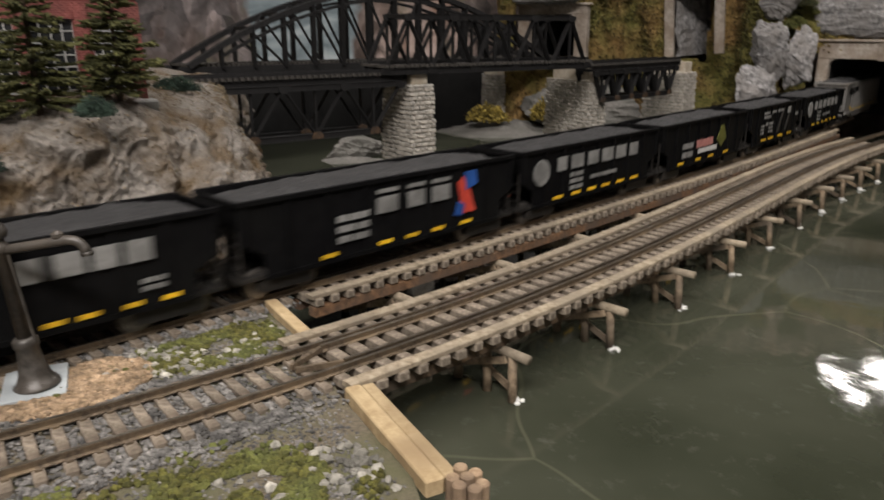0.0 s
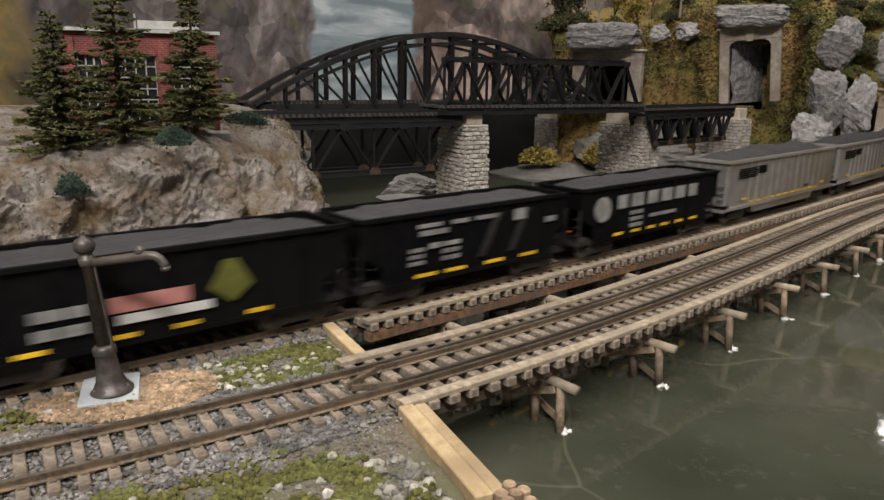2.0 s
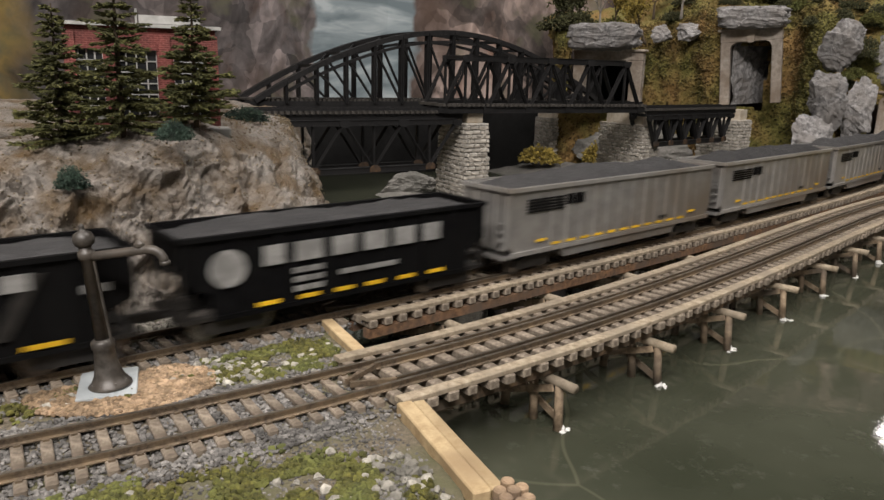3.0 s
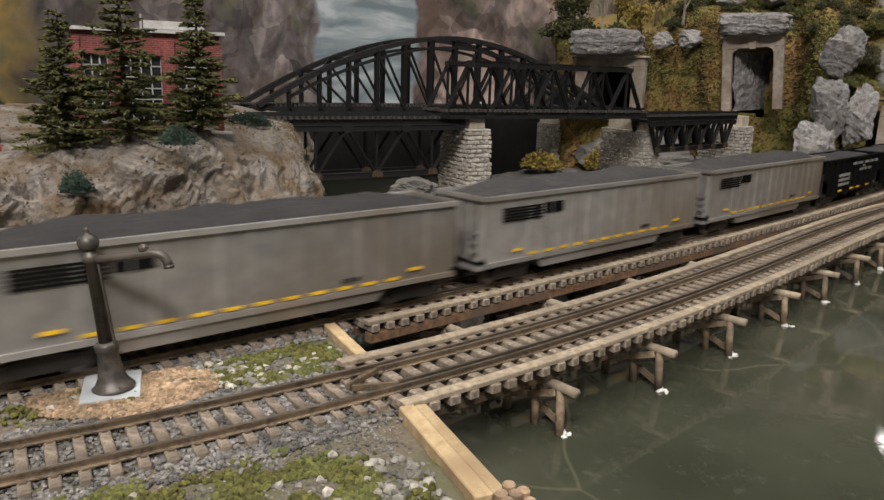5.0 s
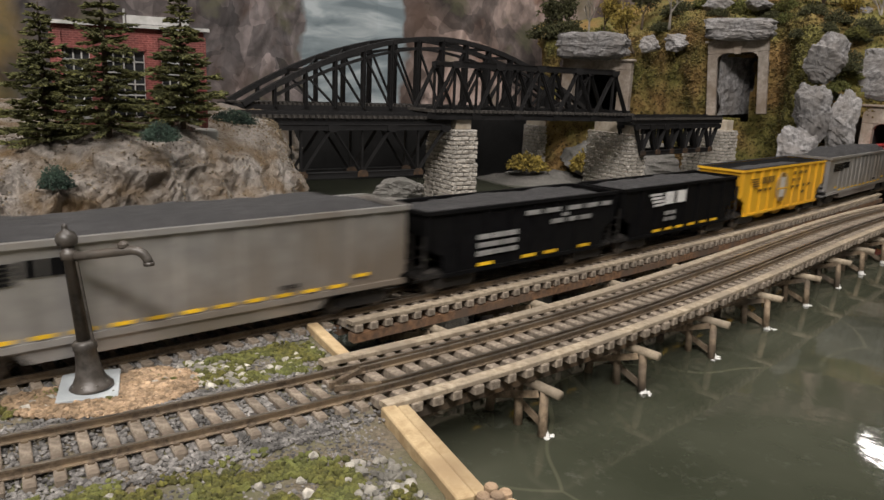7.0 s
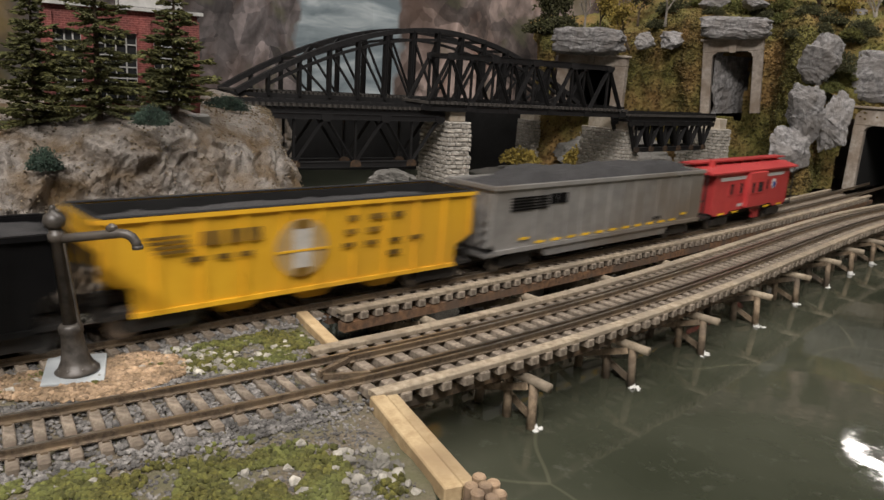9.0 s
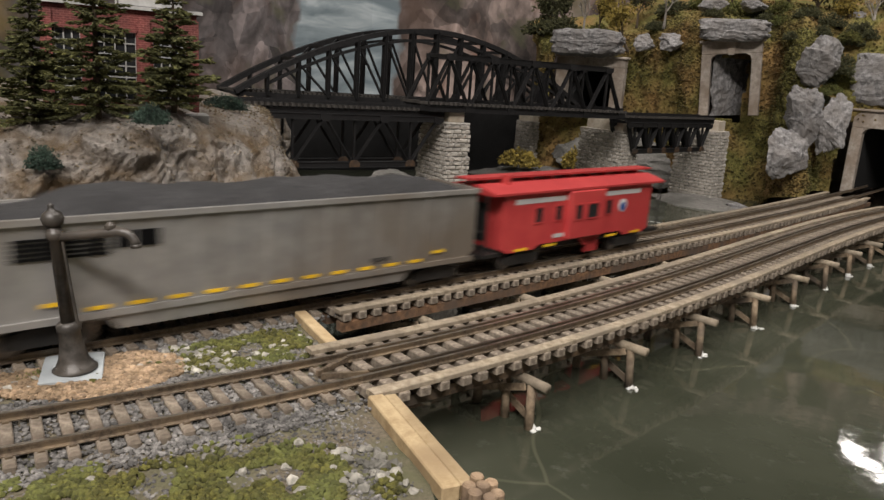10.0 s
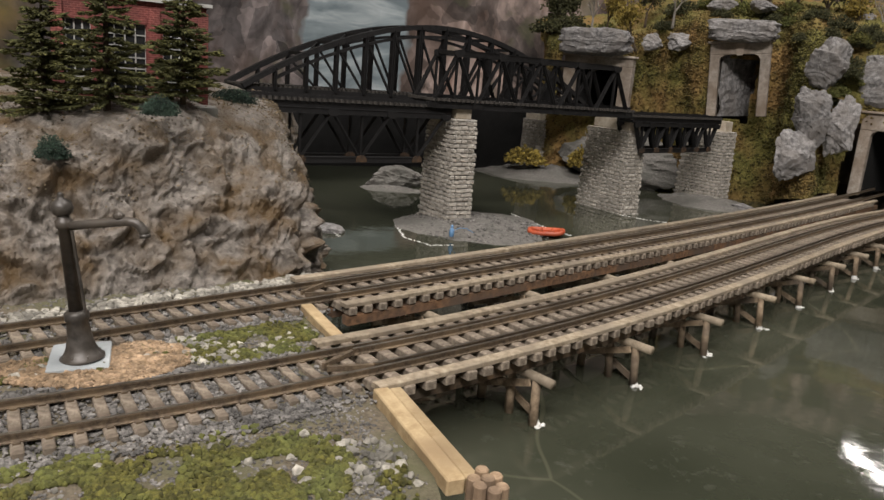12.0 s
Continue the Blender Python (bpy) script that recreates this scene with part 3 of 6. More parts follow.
def ties(line, parent, s0, s1, step, size, z, material, rnd):
    """Ties laid one by one under the rails."""
    meshes = []
    for k in range(4):
        bm = bmesh.new()
        worn_box(bm, (0, 0, 0), (size[0] * rnd.uniform(0.93, 1.06), size[1] * rnd.uniform(0.98, 1.02), size[2]), 0.3)
        me = solid(bm, "tie")
        me.materials.append(material)
        meshes.append(me)
    n = int((s1 - s0) / step)
    for i in range(n):
        s = s0 + i * step
        x, y, h = line.at(s)
        ob = part("tie", rnd.choice(meshes), None, parent)
        ob.matrix_local = pose(x * MM, y * MM, (z - size[2] / 2 + rnd.uniform(-0.1, 0.1)) * MM, 0, 0, math.degrees(h) + rnd.uniform(-1.2, 1.2))


def spikes(line, parent, s0, s1, step, offs, z):
    bm = bmesh.new()
    for i in range(int((s1 - s0) / step)):
        for o in offs:
            x, y, h = line.at(s0 + i * step, o)
            box(bm, (0, 0, 0), (1.5, 0.7, 0.5), pose(x, y, z + 0.25, 0, 0, math.degrees(h)))
    part("spiking", bm, M_RAIL, parent, "moulded rail spikes", kind="stuff")


def ground_track(line, s0, s1, step, label, rnd):
    tr = thing("railway_track", label, "track", "railway tracks")
    for o in (-GAUGE, GAUGE):
        rail_part(tr, line, s0, s1, o, "rail", tr)
    ties(line, tr, s0, s1, step, (2.9, 30, 2.2), -2.2, M_TIE, rnd)
    spikes(line, tr, s0, s1, step, (-GAUGE - 1.7, -GAUGE + 1.7, GAUGE - 1.7, GAUGE + 1.7), -2.2)
    return tr


def bent(parent, line, s, cap_off, rnd):
    """One trestle bent: a log cap, posts, a plank brace, standing in the water."""
    x, y, h = line.at(s)
    m = pose(x, y, 0, 0, 0, math.degrees(h))
    b = new("bent")
    b.parent = parent
    bm = bmesh.new()
    tube(bm, m @ Vector((0, -cap_off - 2, -11.3)), m @ Vector((rnd.uniform(-0.6, 0.6), 24, -11.1)), 1.7, 1.6, 12)
    part("cap", bm, M_TIMBER, b, "round log cap", True)
    for o in (-cap_off + 5, -9, 3, 15):
        bm = bmesh.new()
        k = rnd.uniform(-0.8, 0.8)
        tube(bm, m @ Vector((0, o, -12.4)), m @ Vector((k, o - (1.2 if o < 0 else -1.2), WATER - 0.5)), 1.5, 1.7, 9)
        part("post", bm, M_BENT, b, "", True)
    for z0, z1, dx in ((-12, WATER + 2, 2.2), (WATER + 3, -13, -2.2)):
        bm = bmesh.new()
        beam(bm, m @ Vector((dx, 13, z0)), m @ Vector((dx, -cap_off + 6, z1)), 1.0, 2.4)
        part("brace", bm, M_BENT, b)
    bm = bmesh.new()
    for k in range(7):
        q = m @ Vector((rnd.gauss(0.6, 1.3), -cap_off + 3.2 - abs(rnd.gauss(0, 1.5)), WATER + 0.15))
        rock(bm, q, (rnd.uniform(0.8, 2.6), rnd.uniform(0.8, 2.6), 0.8), rnd.random() * 9, 1, 0.5)
    tube(bm, m @ Vector((0.2, -cap_off + 3.6, WATER)), m @ Vector((0.1, -cap_off + 4.0, WATER + rnd.uniform(1.0, 2.4))), 1.9, 1.55, 9)
    part("dried_glue", bm, M_FOAM, b, "white dried glue at the post's foot", kind="stuff")
    return b


def trestle(line, s0, s1, tie_step, bents, label, stringer, inner, rnd, cap_off=25.5):
    tr = thing("trestle_bridge", label, "bridge", "trestle bridges")
    for o in (-GAUGE, GAUGE):
        rail_part(tr, line, s0, s1 + 120, o, "rail", tr)
    if inner:
        for o in (-GAUGE + 2.7, GAUGE - 2.7):
            rail_part(tr, line, s0 + 4, s1, o, "guard_rail", tr)
        bm = bmesh.new()
        for sgn in (-1, 1):
            a = Vector((*line.at(s0 + 4, sgn * (GAUGE - 2.7))[:2], -1.2))
            b = Vector((*line.at(s0 - 9, sgn * 1.2)[:2], -1.4))
            beam(bm, a, b, 1.2, 1.6)
        part("guard_tip", bm, M_RAIL, tr, "guard rails bent to a point")
    ties(line, tr, s0, s1, tie_step, (3.75, 42, 3.0), -2.2, M_TIE, rnd)
    for o in (-18.3, 18.3):
        n = 5
        for k in range(n):
            a, b = s0 - 3 + (s1 - s0 + 3) * k / n, s0 - 3 + (s1 - s0 + 3) * (k + 1) / n - 0.4
            bm = bmesh.new()
            sweep(bm, line.points(a, b, o, 0, 10), [(-2.1, -2.15), (2.1, -2.15), (2.1, -0.85), (1.85, -0.6), (-1.85, -0.6), (-2.1, -0.85)])
            part("guard_timber", bm, M_TIMBER, tr, "sawn edge timber along the tie ends")
    reach = 18.6 if stringer is M_RUSTY else 15.0
    for o in (-reach, -8, 8, reach):
        bm = bmesh.new()
        sweep(bm, line.points(s0 - 2, s1 + 4, o, 0, 12), [(-2.0, -9.2), (2.0, -9.2), (2.0, -5.65), (-2.0, -5.65)])
        part("stringer", bm, stringer, tr, "rust-stained stringer beam")
    for s in bents:
        bent(tr, line, s, cap_off, rnd)
    return tr


M_FOAM = surface("dried_glue", (0.66, 0.66, 0.63), (0.82, 0.82, 0.80), 600, 0.5, 0.3)
rnd = random.Random(4)
S_NEAR0, S_BACK0 = float(np.interp(-26, NEAR.x, NEAR.s)), float(np.interp(-47, BACK.x, BACK.s))
S_NEAR1, S_BACK1 = float(np.interp(405, NEAR.x, NEAR.s)), float(np.interp(398, BACK.x, BACK.s))


def along(line, x, y):
    """How far along the line a place lies."""
    return float(line.s[np.argmin((line.x - x) ** 2 + (line.y - y) ** 2)])


NEAR_BENTS = [along(NEAR, x, y) for x, y in ((33.5, 230.1), (76.8, 268.8), (118.4, 311.7), (161.6, 358), (201.5, 403.4), (240.5, 449.8), (273.9, 490.8), (305.3, 531.7), (336.2, 568.2), (367, 603))]
ground_track(NEAR, -330, S_NEAR0, 6.3, "HO model track with brown ties bedded in grey ballast", rnd)
ground_track(BACK, -420, S_BACK0, 6.1, "rear HO model track with brown ties in ballast", rnd)
trestle(NEAR, S_NEAR0, S_NEAR1, 7.4, NEAR_BENTS, "weathered timber trestle with edge timbers and inner guard rails", M_STRINGER, True, rnd)
trestle(BACK, S_BACK0, S_BACK1, 7.2, [S_BACK0 + 38 + 62 * k for k in range(9)], "timber trestle with rusty stringers under the train", M_RUSTY, True, rnd)

# ---- bridges over the river ----


def truss_bridge(name, label, a, b, z_top, z_bot, half, panels, overhead, run=(0.0, 0.0), posts=True, bar=2.4):
    """A steel Warren truss from a to b: two planes, deck and cross beams; run: how far the deck goes on past each end."""
    br = thing(name, label, "bridge", "steel bridges")
    a, b = Vector((*a, 0)), Vector((*b, 0))
    d = (b - a).normalized()
    n = Vector((-d.y, d.x, 0))
    L = (b - a).length
    turn = Matrix.Rotation(math.atan2(d.y, d.x), 4, "Z")
    P = lambda k, z, o: a + d * (L * k / panels) + n * o + Vector((0, 0, z))
    mids = [k + 0.5 for k in range(panels)]
    if overhead:
        low, high = list(range(panels + 1)), mids
        zig = [(k, z_bot) if k == int(k) else (k, z_top) for k in (i / 2 for i in range(2 * panels + 1))]
    else:
        low, high = mids, list(range(panels + 1))
        zig = [(k, z_top) if k == int(k) else (k, z_bot) for k in (i / 2 for i in range(2 * panels + 1))]
    for o in (-half, half):
        pl = new("truss_plane")
        pl.parent = br
        for nm, nodes, z in (("top_chord", high, z_top), ("bottom_chord", low, z_bot)):
            bm = bmesh.new()
            beam(bm, P(nodes[0], z, o), P(nodes[-1], z, o), 3.6, 3.4)
            for sgn in (-1, 1):
                beam(bm, P(nodes[0], z + sgn * 1.8, o), P(nodes[-1], z + sgn * 1.8, o), 4.6, 0.5)
            part(nm, bm, M_STEEL, pl)
        for k in (high if overhead else low) if posts else ():
            bm = bmesh.new()
            beam(bm, P(k, z_bot, o), P(k, z_top, o), 1.5, 1.9, n)
            part("post", bm, M_STEEL, pl)
        for nodes, z in ((high, z_top), (low, z_bot)):
            for k in nodes:
                bm = bmesh.new()
                m = Matrix.Translation(P(k, z, o - 2.1)) @ turn
                extrude(bm, [(-4, -1.5), (4, -1.5), (4, 1.5), (2, 3.2), (-2, 3.2), (-4, 1.5)] if z < z_top else [(-4, 1.5), (4, 1.5), (4, -1.5), (2, -3.2), (-2, -3.2), (-4, -1.5)], -0.4, 0.4, m)
                part("gusset", bm, M_STEEL if overhead or z == z_top else M_RUST_STEEL, pl, "" if overhead or z == z_top else "rust-stained joint plate")
        for (k0, z0), (k1, z1) in zip(zig, zig[1:]):
            bm = bmesh.new()
            for side in (-0.9, 0.9):
                beam(bm, P(k0, z0, o + side), P(k1, z1, o + side), 0.7, bar, n)
            beam(bm, P(k0, z0, o), P(k1, z1, o), 1.8, bar * 0.55, n)
            part("diagonal", bm, M_STEEL, pl)
    zd = z_bot if overhead else z_top + 3
    for k in low if overhead else high:
        bm = bmesh.new()
        beam(bm, P(k, zd - 1, -half), P(k, zd - 1, half), 1.8, 2.6)
        part("floor_beam", bm, M_STEEL, br)
    if overhead:
        for k in high:
            bm = bmesh.new()
            beam(bm, P(k, z_top, -half), P(k, z_top, half), 1.6, 2.2)
            part("top_strut", bm, M_STEEL, br)
        for k in high[:-1]:
            bm = bmesh.new()
            beam(bm, P(k, z_top, -half), P(k + 1, z_top, half), 1.0, 1.2)
            beam(bm, P(k, z_top, half), P(k + 1, z_top, -half), 1.0, 1.2)
            part("lateral", bm, M_STEEL, br)
    f0, f1 = -run[0] / L * panels, panels + run[1] / L * panels
    for o in (-half * 0.9, half * 0.9) if not overhead else (-half * 0.5, half * 0.5):
        bm = bmesh.new()
        beam(bm, P(f0, zd + 0.8, o), P(f1, zd + 0.8, o), 1.6, 4.0)
        part("girder", bm, M_STEEL, br, "black plate girder")
    bm = bmesh.new()
    beam(bm, (0, -half * 1.25, 0), (0, half * 1.25, 0), 2.3, 2.0)
    tie = solid(bm, "tie")
    tie.materials.append(M_BRIDGE_TIE)
    for k in range(int((L + run[0] + run[1]) / 4.2)):
        q = P(f0 + k * 4.2 / L * panels, zd + 4.0, 0)
        part("tie", tie, None, br).matrix_local = pose(*(q * MM), 0, 0, math.degrees(math.atan2(d.y, d.x)))
    for o in (-8, 8):
        bm = bmesh.new()
        beam(bm, P(f0, zd + 5.9, o), P(f1, zd + 5.9, o), 0.9, 1.9)
        part("rail", bm, M_STEEL, br)
    return br


def arch_bridge():
    br = thing("arch_bridge", "large black steel arch bridge with latticed ribs", "bridge", "steel bridges")
    a, b = Vector((-202, 669, 0)), Vector((139, 907, 0))
    d = (b - a).normalized()
    n = Vector((-d.y, d.x, 0))
    L = (b - a).length
    deck, rise, panels, half = 58, 68, 14, 22
    Z = lambda u: deck + 2 + rise * (1 - abs(2 * u - 1) ** 1.85)
    P = lambda u, z, o: a + d * (L * u) + n * o + Vector((0, 0, z))
    for o in (-half, half):
        rib = new("arch_rib")
        rib.parent = br
        for dz, w, h in ((0, 7.0, 4.6), (-9, 3.6, 2.6)):
            bm = bmesh.new()
            m = 42
            for i in range(m):
                u0, u1 = i / m, (i + 1) / m
                if dz and not (0.06 < u0 < 0.93):
                    continue
                beam(bm, P(u0, Z(u0) + dz, o), P(u1, Z(u1) + dz, o), w, h)
            part("chord", bm, M_STEEL, rib, "curved black chord")
        for k in range(1, panels):
            u = k / panels
            bm = bmesh.new()
            for side in (-1.5, 1.5):
                beam(bm, P(u, deck, o + side), P(u, Z(u), o + side), 0.8, 7.4, n)
            beam(bm, P(u, deck, o), P(u, Z(u), o), 2.6, 5.6, n)
            part("hanger", bm, M_STEEL, rib)
            if 1 < k < panels - 1:
                u2 = (k + 1) / panels
                lo, hi = ((u, u2) if k < panels / 2 else (u2, u))
                bm = bmesh.new()
                beam(bm, P(hi, deck + 2, o), P(lo, Z(lo) - 4, o), 1.8, 2.3, n)
                part("diagonal", bm, M_STEEL, rib)
    for k in range(2, panels - 1):
        u = k / panels
        bm = bmesh.new()
        beam(bm, P(u, Z(u), -half), P(u, Z(u), half), 2.2, 3.0)
        part("top_strut", bm, M_STEEL, br)
        if k < panels - 2:
            u2 = (k + 1) / panels
            bm = bmesh.new()
            beam(bm, P(u, Z(u), -half), P(u2, Z(u2), half), 1.2, 1.6)
            part("lateral", bm, M_STEEL, br)
    for o in (-half, half):
        bm = bmesh.new()
        beam(bm, P(-0.02, deck - 1, o), P(1.06, deck - 1, o), 2.4, 6)
        part("girder", bm, M_STEEL, br, "black plate girder")
    bm = bmesh.new()
    beam(bm, (0, -half + 1, 0), (0, half - 1, 0), 2.4, 1.8)
    tie = solid(bm, "tie")
    tie.materials.append(M_BRIDGE_TIE)
    for k in range(int(L * 1.05 / 4.5)):
        part("tie", tie, None, br).matrix_local = pose(*(P(k * 4.5 / L, deck + 3, 0) * MM), 0, 0, math.degrees(math.atan2(d.y, d.x)))


def stone_pier(label, c, heading, thick, length, z0, z1, zc, seed, course=3.3):
    """A masonry pier, stone by stone round a mortar core, with a dressed cap block."""
    r = random.Random(seed)
    pr = thing("bridge_pier", label, "pier", "stone piers", m=pose(*c, 0, 0, 0, heading))
    bm = bmesh.new()
    box(bm, (0, 0, (z0 + z1) / 2), (thick - 1.2, length - 1.2, z1 - z0))
    part("core", bm, M_MORTAR, pr, "mortar core")
    shapes = []
    for w in (3.6, 5.2, 7.0):
        for k in range(3):
            b = bmesh.new()
            worn_box(b, (0, 0, 0), (w - 0.35, 2.2, course - 0.35), 0.5)
            for v in b.verts:
                v.co += Vector((r.uniform(-0.42, 0.42), r.uniform(-0.5, 0.5), r.uniform(-0.42, 0.42)))
            me = solid(b, "stone")
            me.materials.append(M_STONE)
            shapes.append((w, me))
    nz = int((z1 - z0) / course)
    for k in range(nz):
        z = z0 + (k + 0.5) * (z1 - z0) / nz
        flare = 1 + 0.10 * (1 - k / nz)
        for side in range(4):
            long = side in (1, 3)
            run = (length if long else thick) * flare
            off = (thick if long else length) * flare / 2
            u = -run / 2 + (0 if k % 2 else -1.5)
            if side == 2:
                continue
            while u < run / 2 - 1.5:
                w, me = r.choice(shapes)
                if u + w > run / 2 + 1.4:
                    w, me = r.choice(shapes[:3])
                ang = (0, 90, 180, 270)[side]
                ob = part("stone", me, None, pr)
                ob.matrix_local = Matrix.Rotation(radians(ang), 4, "Z") @ Matrix.Translation(Vector(((u + w / 2), -off + 0.4 + r.uniform(-0.3, 0.3), z)) * MM)
                u += w
    bm = bmesh.new()
    worn_box(bm, (0, 0, z1 + 0.6), (thick + 1.4, length + 1.4, 1.6), 0.4)
    part("coping", bm, M_STONE, pr)
    bm = bmesh.new()
    worn_box(bm, (0, 0, (z1 + zc) / 2 + 0.7), (thick * 0.72, length * 0.86, zc - z1 - 1.2), 0.5)
    part("cap_block", bm, M_CAP, pr, "dressed tan cap block")
    return pr


def bridges():
    truss_bridge("deck_truss_bridge", "black deck truss with rusty joints between cliff and pier", (-126.4, 479.1), (-14.3, 556.3), 54, 21.5, 9, 3, False, (24, 6))
    truss_bridge("through_truss_bridge", "black through truss bridge resting on two stone piers", (-27.6, 553.6), (137.7, 655.2), 100, 62, 15, 5, True, (0, 10), bar=3.0)
    truss_bridge("deck_truss_bridge", "short black deck truss leading to the tunnel portal", (152, 666.3), (258, 767.3), 55, 31, 9, 6, False, (4, 10))
    arch_bridge()
    stone_pier("grey rubble-stone bridge pier standing on a sandbank", (-4, 572), 32, 19, 40, -30, 51, 60, 1)
    stone_pier("broad grey rubble-stone bridge pier standing in the river", (149, 693), 34, 20, 53, -30, 46.5, 58, 2)
    stone_pier("grey rubble-stone abutment pier at the hill's foot", (277, 812), 44, 22, 46, -30, 47, 59, 3)
    stone_pier("grey rubble-stone pier in shade under the arch bridge", (100, 950), 32, 20, 40, -30, 36, 46, 5, 4.0)
    stone_pier("grey rubble-stone pier in shade beside the bank", (160, 945), 32, 20, 40, -30, 34, 46, 6, 4.0)


# ---- portals, boulders, banks ----


def portal(label, c, heading, w, h, jamb, lintel, z0, material=None, liner=True, cornice=True, tilt=0.0):
    """A tunnel mouth: jambs, lintel with rounded corners, keystone, cornice and a bore coloured black for its shade."""
    mt = material or M_PORTAL
    pt = thing("tunnel_portal", label, "tunnel portal", "tunnel portals", m=pose(*c, 0, 0, tilt, heading))
    for sgn in (-1, 1):
        bm = bmesh.new()
        worn_box(bm, (sgn * (w / 2 + jamb / 2), 0, z0 + h / 2), (jamb, 9, h), 0.6)
        part("jamb", bm, mt, pt)
        bm = bmesh.new()
        extrude(bm, [(sgn * w / 2, z0 + h), (sgn * w / 2, z0 + h - 6), (sgn * (w / 2 - 1.7), z0 + h - 2.2), (sgn * (w / 2 - 6), z0 + h)], -4.2, 4.2)
        part("corner", bm, mt, pt, "rounded corner block")
    bm = bmesh.new()
    worn_box(bm, (0, 0, z0 + h + lintel / 2), (w + 2 * jamb, 9, lintel), 0.6)
    part("lintel", bm, mt, pt)
    if cornice:
        bm = bmesh.new()
        worn_box(bm, (0, -1.2, z0 + h + lintel + 1.2), (w + 2 * jamb + 5, 12, 2.6), 0.6)
        part("cornice", bm, mt, pt)
        bm = bmesh.new()
        extrude(bm, [(-3, z0 + h - 1), (3, z0 + h - 1), (5, z0 + h + lintel), (-5, z0 + h + lintel)], -5.6, 0)
        part("keystone", bm, mt, pt)
    # near-black sheets put the tunnel's shade into the colour
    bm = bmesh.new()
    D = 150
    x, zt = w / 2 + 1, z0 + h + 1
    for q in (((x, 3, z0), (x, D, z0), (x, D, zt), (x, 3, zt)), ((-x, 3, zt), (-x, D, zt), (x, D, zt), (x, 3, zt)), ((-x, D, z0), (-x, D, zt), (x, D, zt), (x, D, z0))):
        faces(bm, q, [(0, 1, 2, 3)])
    part("bore", bm, M_DARK, pt, "tunnel bore coloured black for the shade inside")
    bm = bmesh.new()
    if liner:
        vs = []
        for i in range(19):
            line = []
            for j in range(15):
                y, z = 3 + 60 * i / 18, z0 + (h + 1) * j / 14
                line.append(bm.verts.new((-w / 2 + 1.5 + 0.5 * (y - 3) + 3.2 * noise.noise(Vector((y / 7, z / 7, 3))), y, z)))
            vs.append(line)
        for i in range(18):
            for j in range(14):
                bm.faces.new((vs[i][j], vs[i + 1][j], vs[i + 1][j + 1], vs[i][j + 1]))
        part("lining", bm, M_ROCK_GREY, pt, "hewn rock lining")
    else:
        # without rock lining this wall is coloured near black for shade too
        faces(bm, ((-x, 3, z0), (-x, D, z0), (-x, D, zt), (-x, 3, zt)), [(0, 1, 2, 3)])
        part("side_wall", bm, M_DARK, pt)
    return pt


def boulder(c, s, seed, label="grey cast-plaster boulder set in the turf", rz=0, material=None, slab=False):
    """A blocky stone: a ball, or a slab, cut by planes, then roughened."""
    r = random.Random(seed)
    planes = []
    for _ in range(18):
        d = Vector((r.gauss(0, 1), r.gauss(0, 1), r.gauss(0, 1))).normalized()
        planes.append((d, r.uniform(0.58, 0.88)))
    bm = bmesh.new()
    bmesh.ops.create_icosphere(bm, subdivisions=5, radius=1.0)
    off = Vector((seed * 1.7, seed * 0.9, seed * 2.3))
    for v in bm.verts:
        d = v.co.normalized()
        k = min([1.15] + [h / d.dot(n) for n, h in planes if d.dot(n) > 0.05])
        if slab:
            k = 1.0 / (abs(d.x) ** 5 + abs(d.y) ** 5 + abs(d.z) ** 5) ** 0.2 * (0.97 if d.z < 0 else 1.0)
        w = noise.voronoi(d * 2.6 + off)[1][0]
        k *= 1 + 0.20 * (d * 2.6 + off - Vector(w)).dot(noise.cell_vector(Vector(w) * 31.3) - Vector((0.5, 0.5, 0.5)))
        k *= 1 + 0.10 * noise.noise(d * 2.2 + off) + 0.035 * noise.noise(d * 6 + off) + 0.03 * abs(noise.noise(d * 12 + off)) + 0.012 * noise.noise(d * 26 + off)
        step = noise.noise(Vector((0, 0, d.z * 5 + d.x * 1.5)) + off)
        k *= 1 + (0.02 if slab else 0.05) * (1 if step > 0.1 else 0)
        v.co = Vector((d.x * s[0], d.y * s[1], d.z * s[2])) * k / 2
    bm.transform(Matrix.Translation(Vector(c)) @ Matrix.Rotation(radians(rz), 4, "Z"))
    return single("boulder", bm, material or M_ROCK_GREY, label, "boulder", group="boulders")


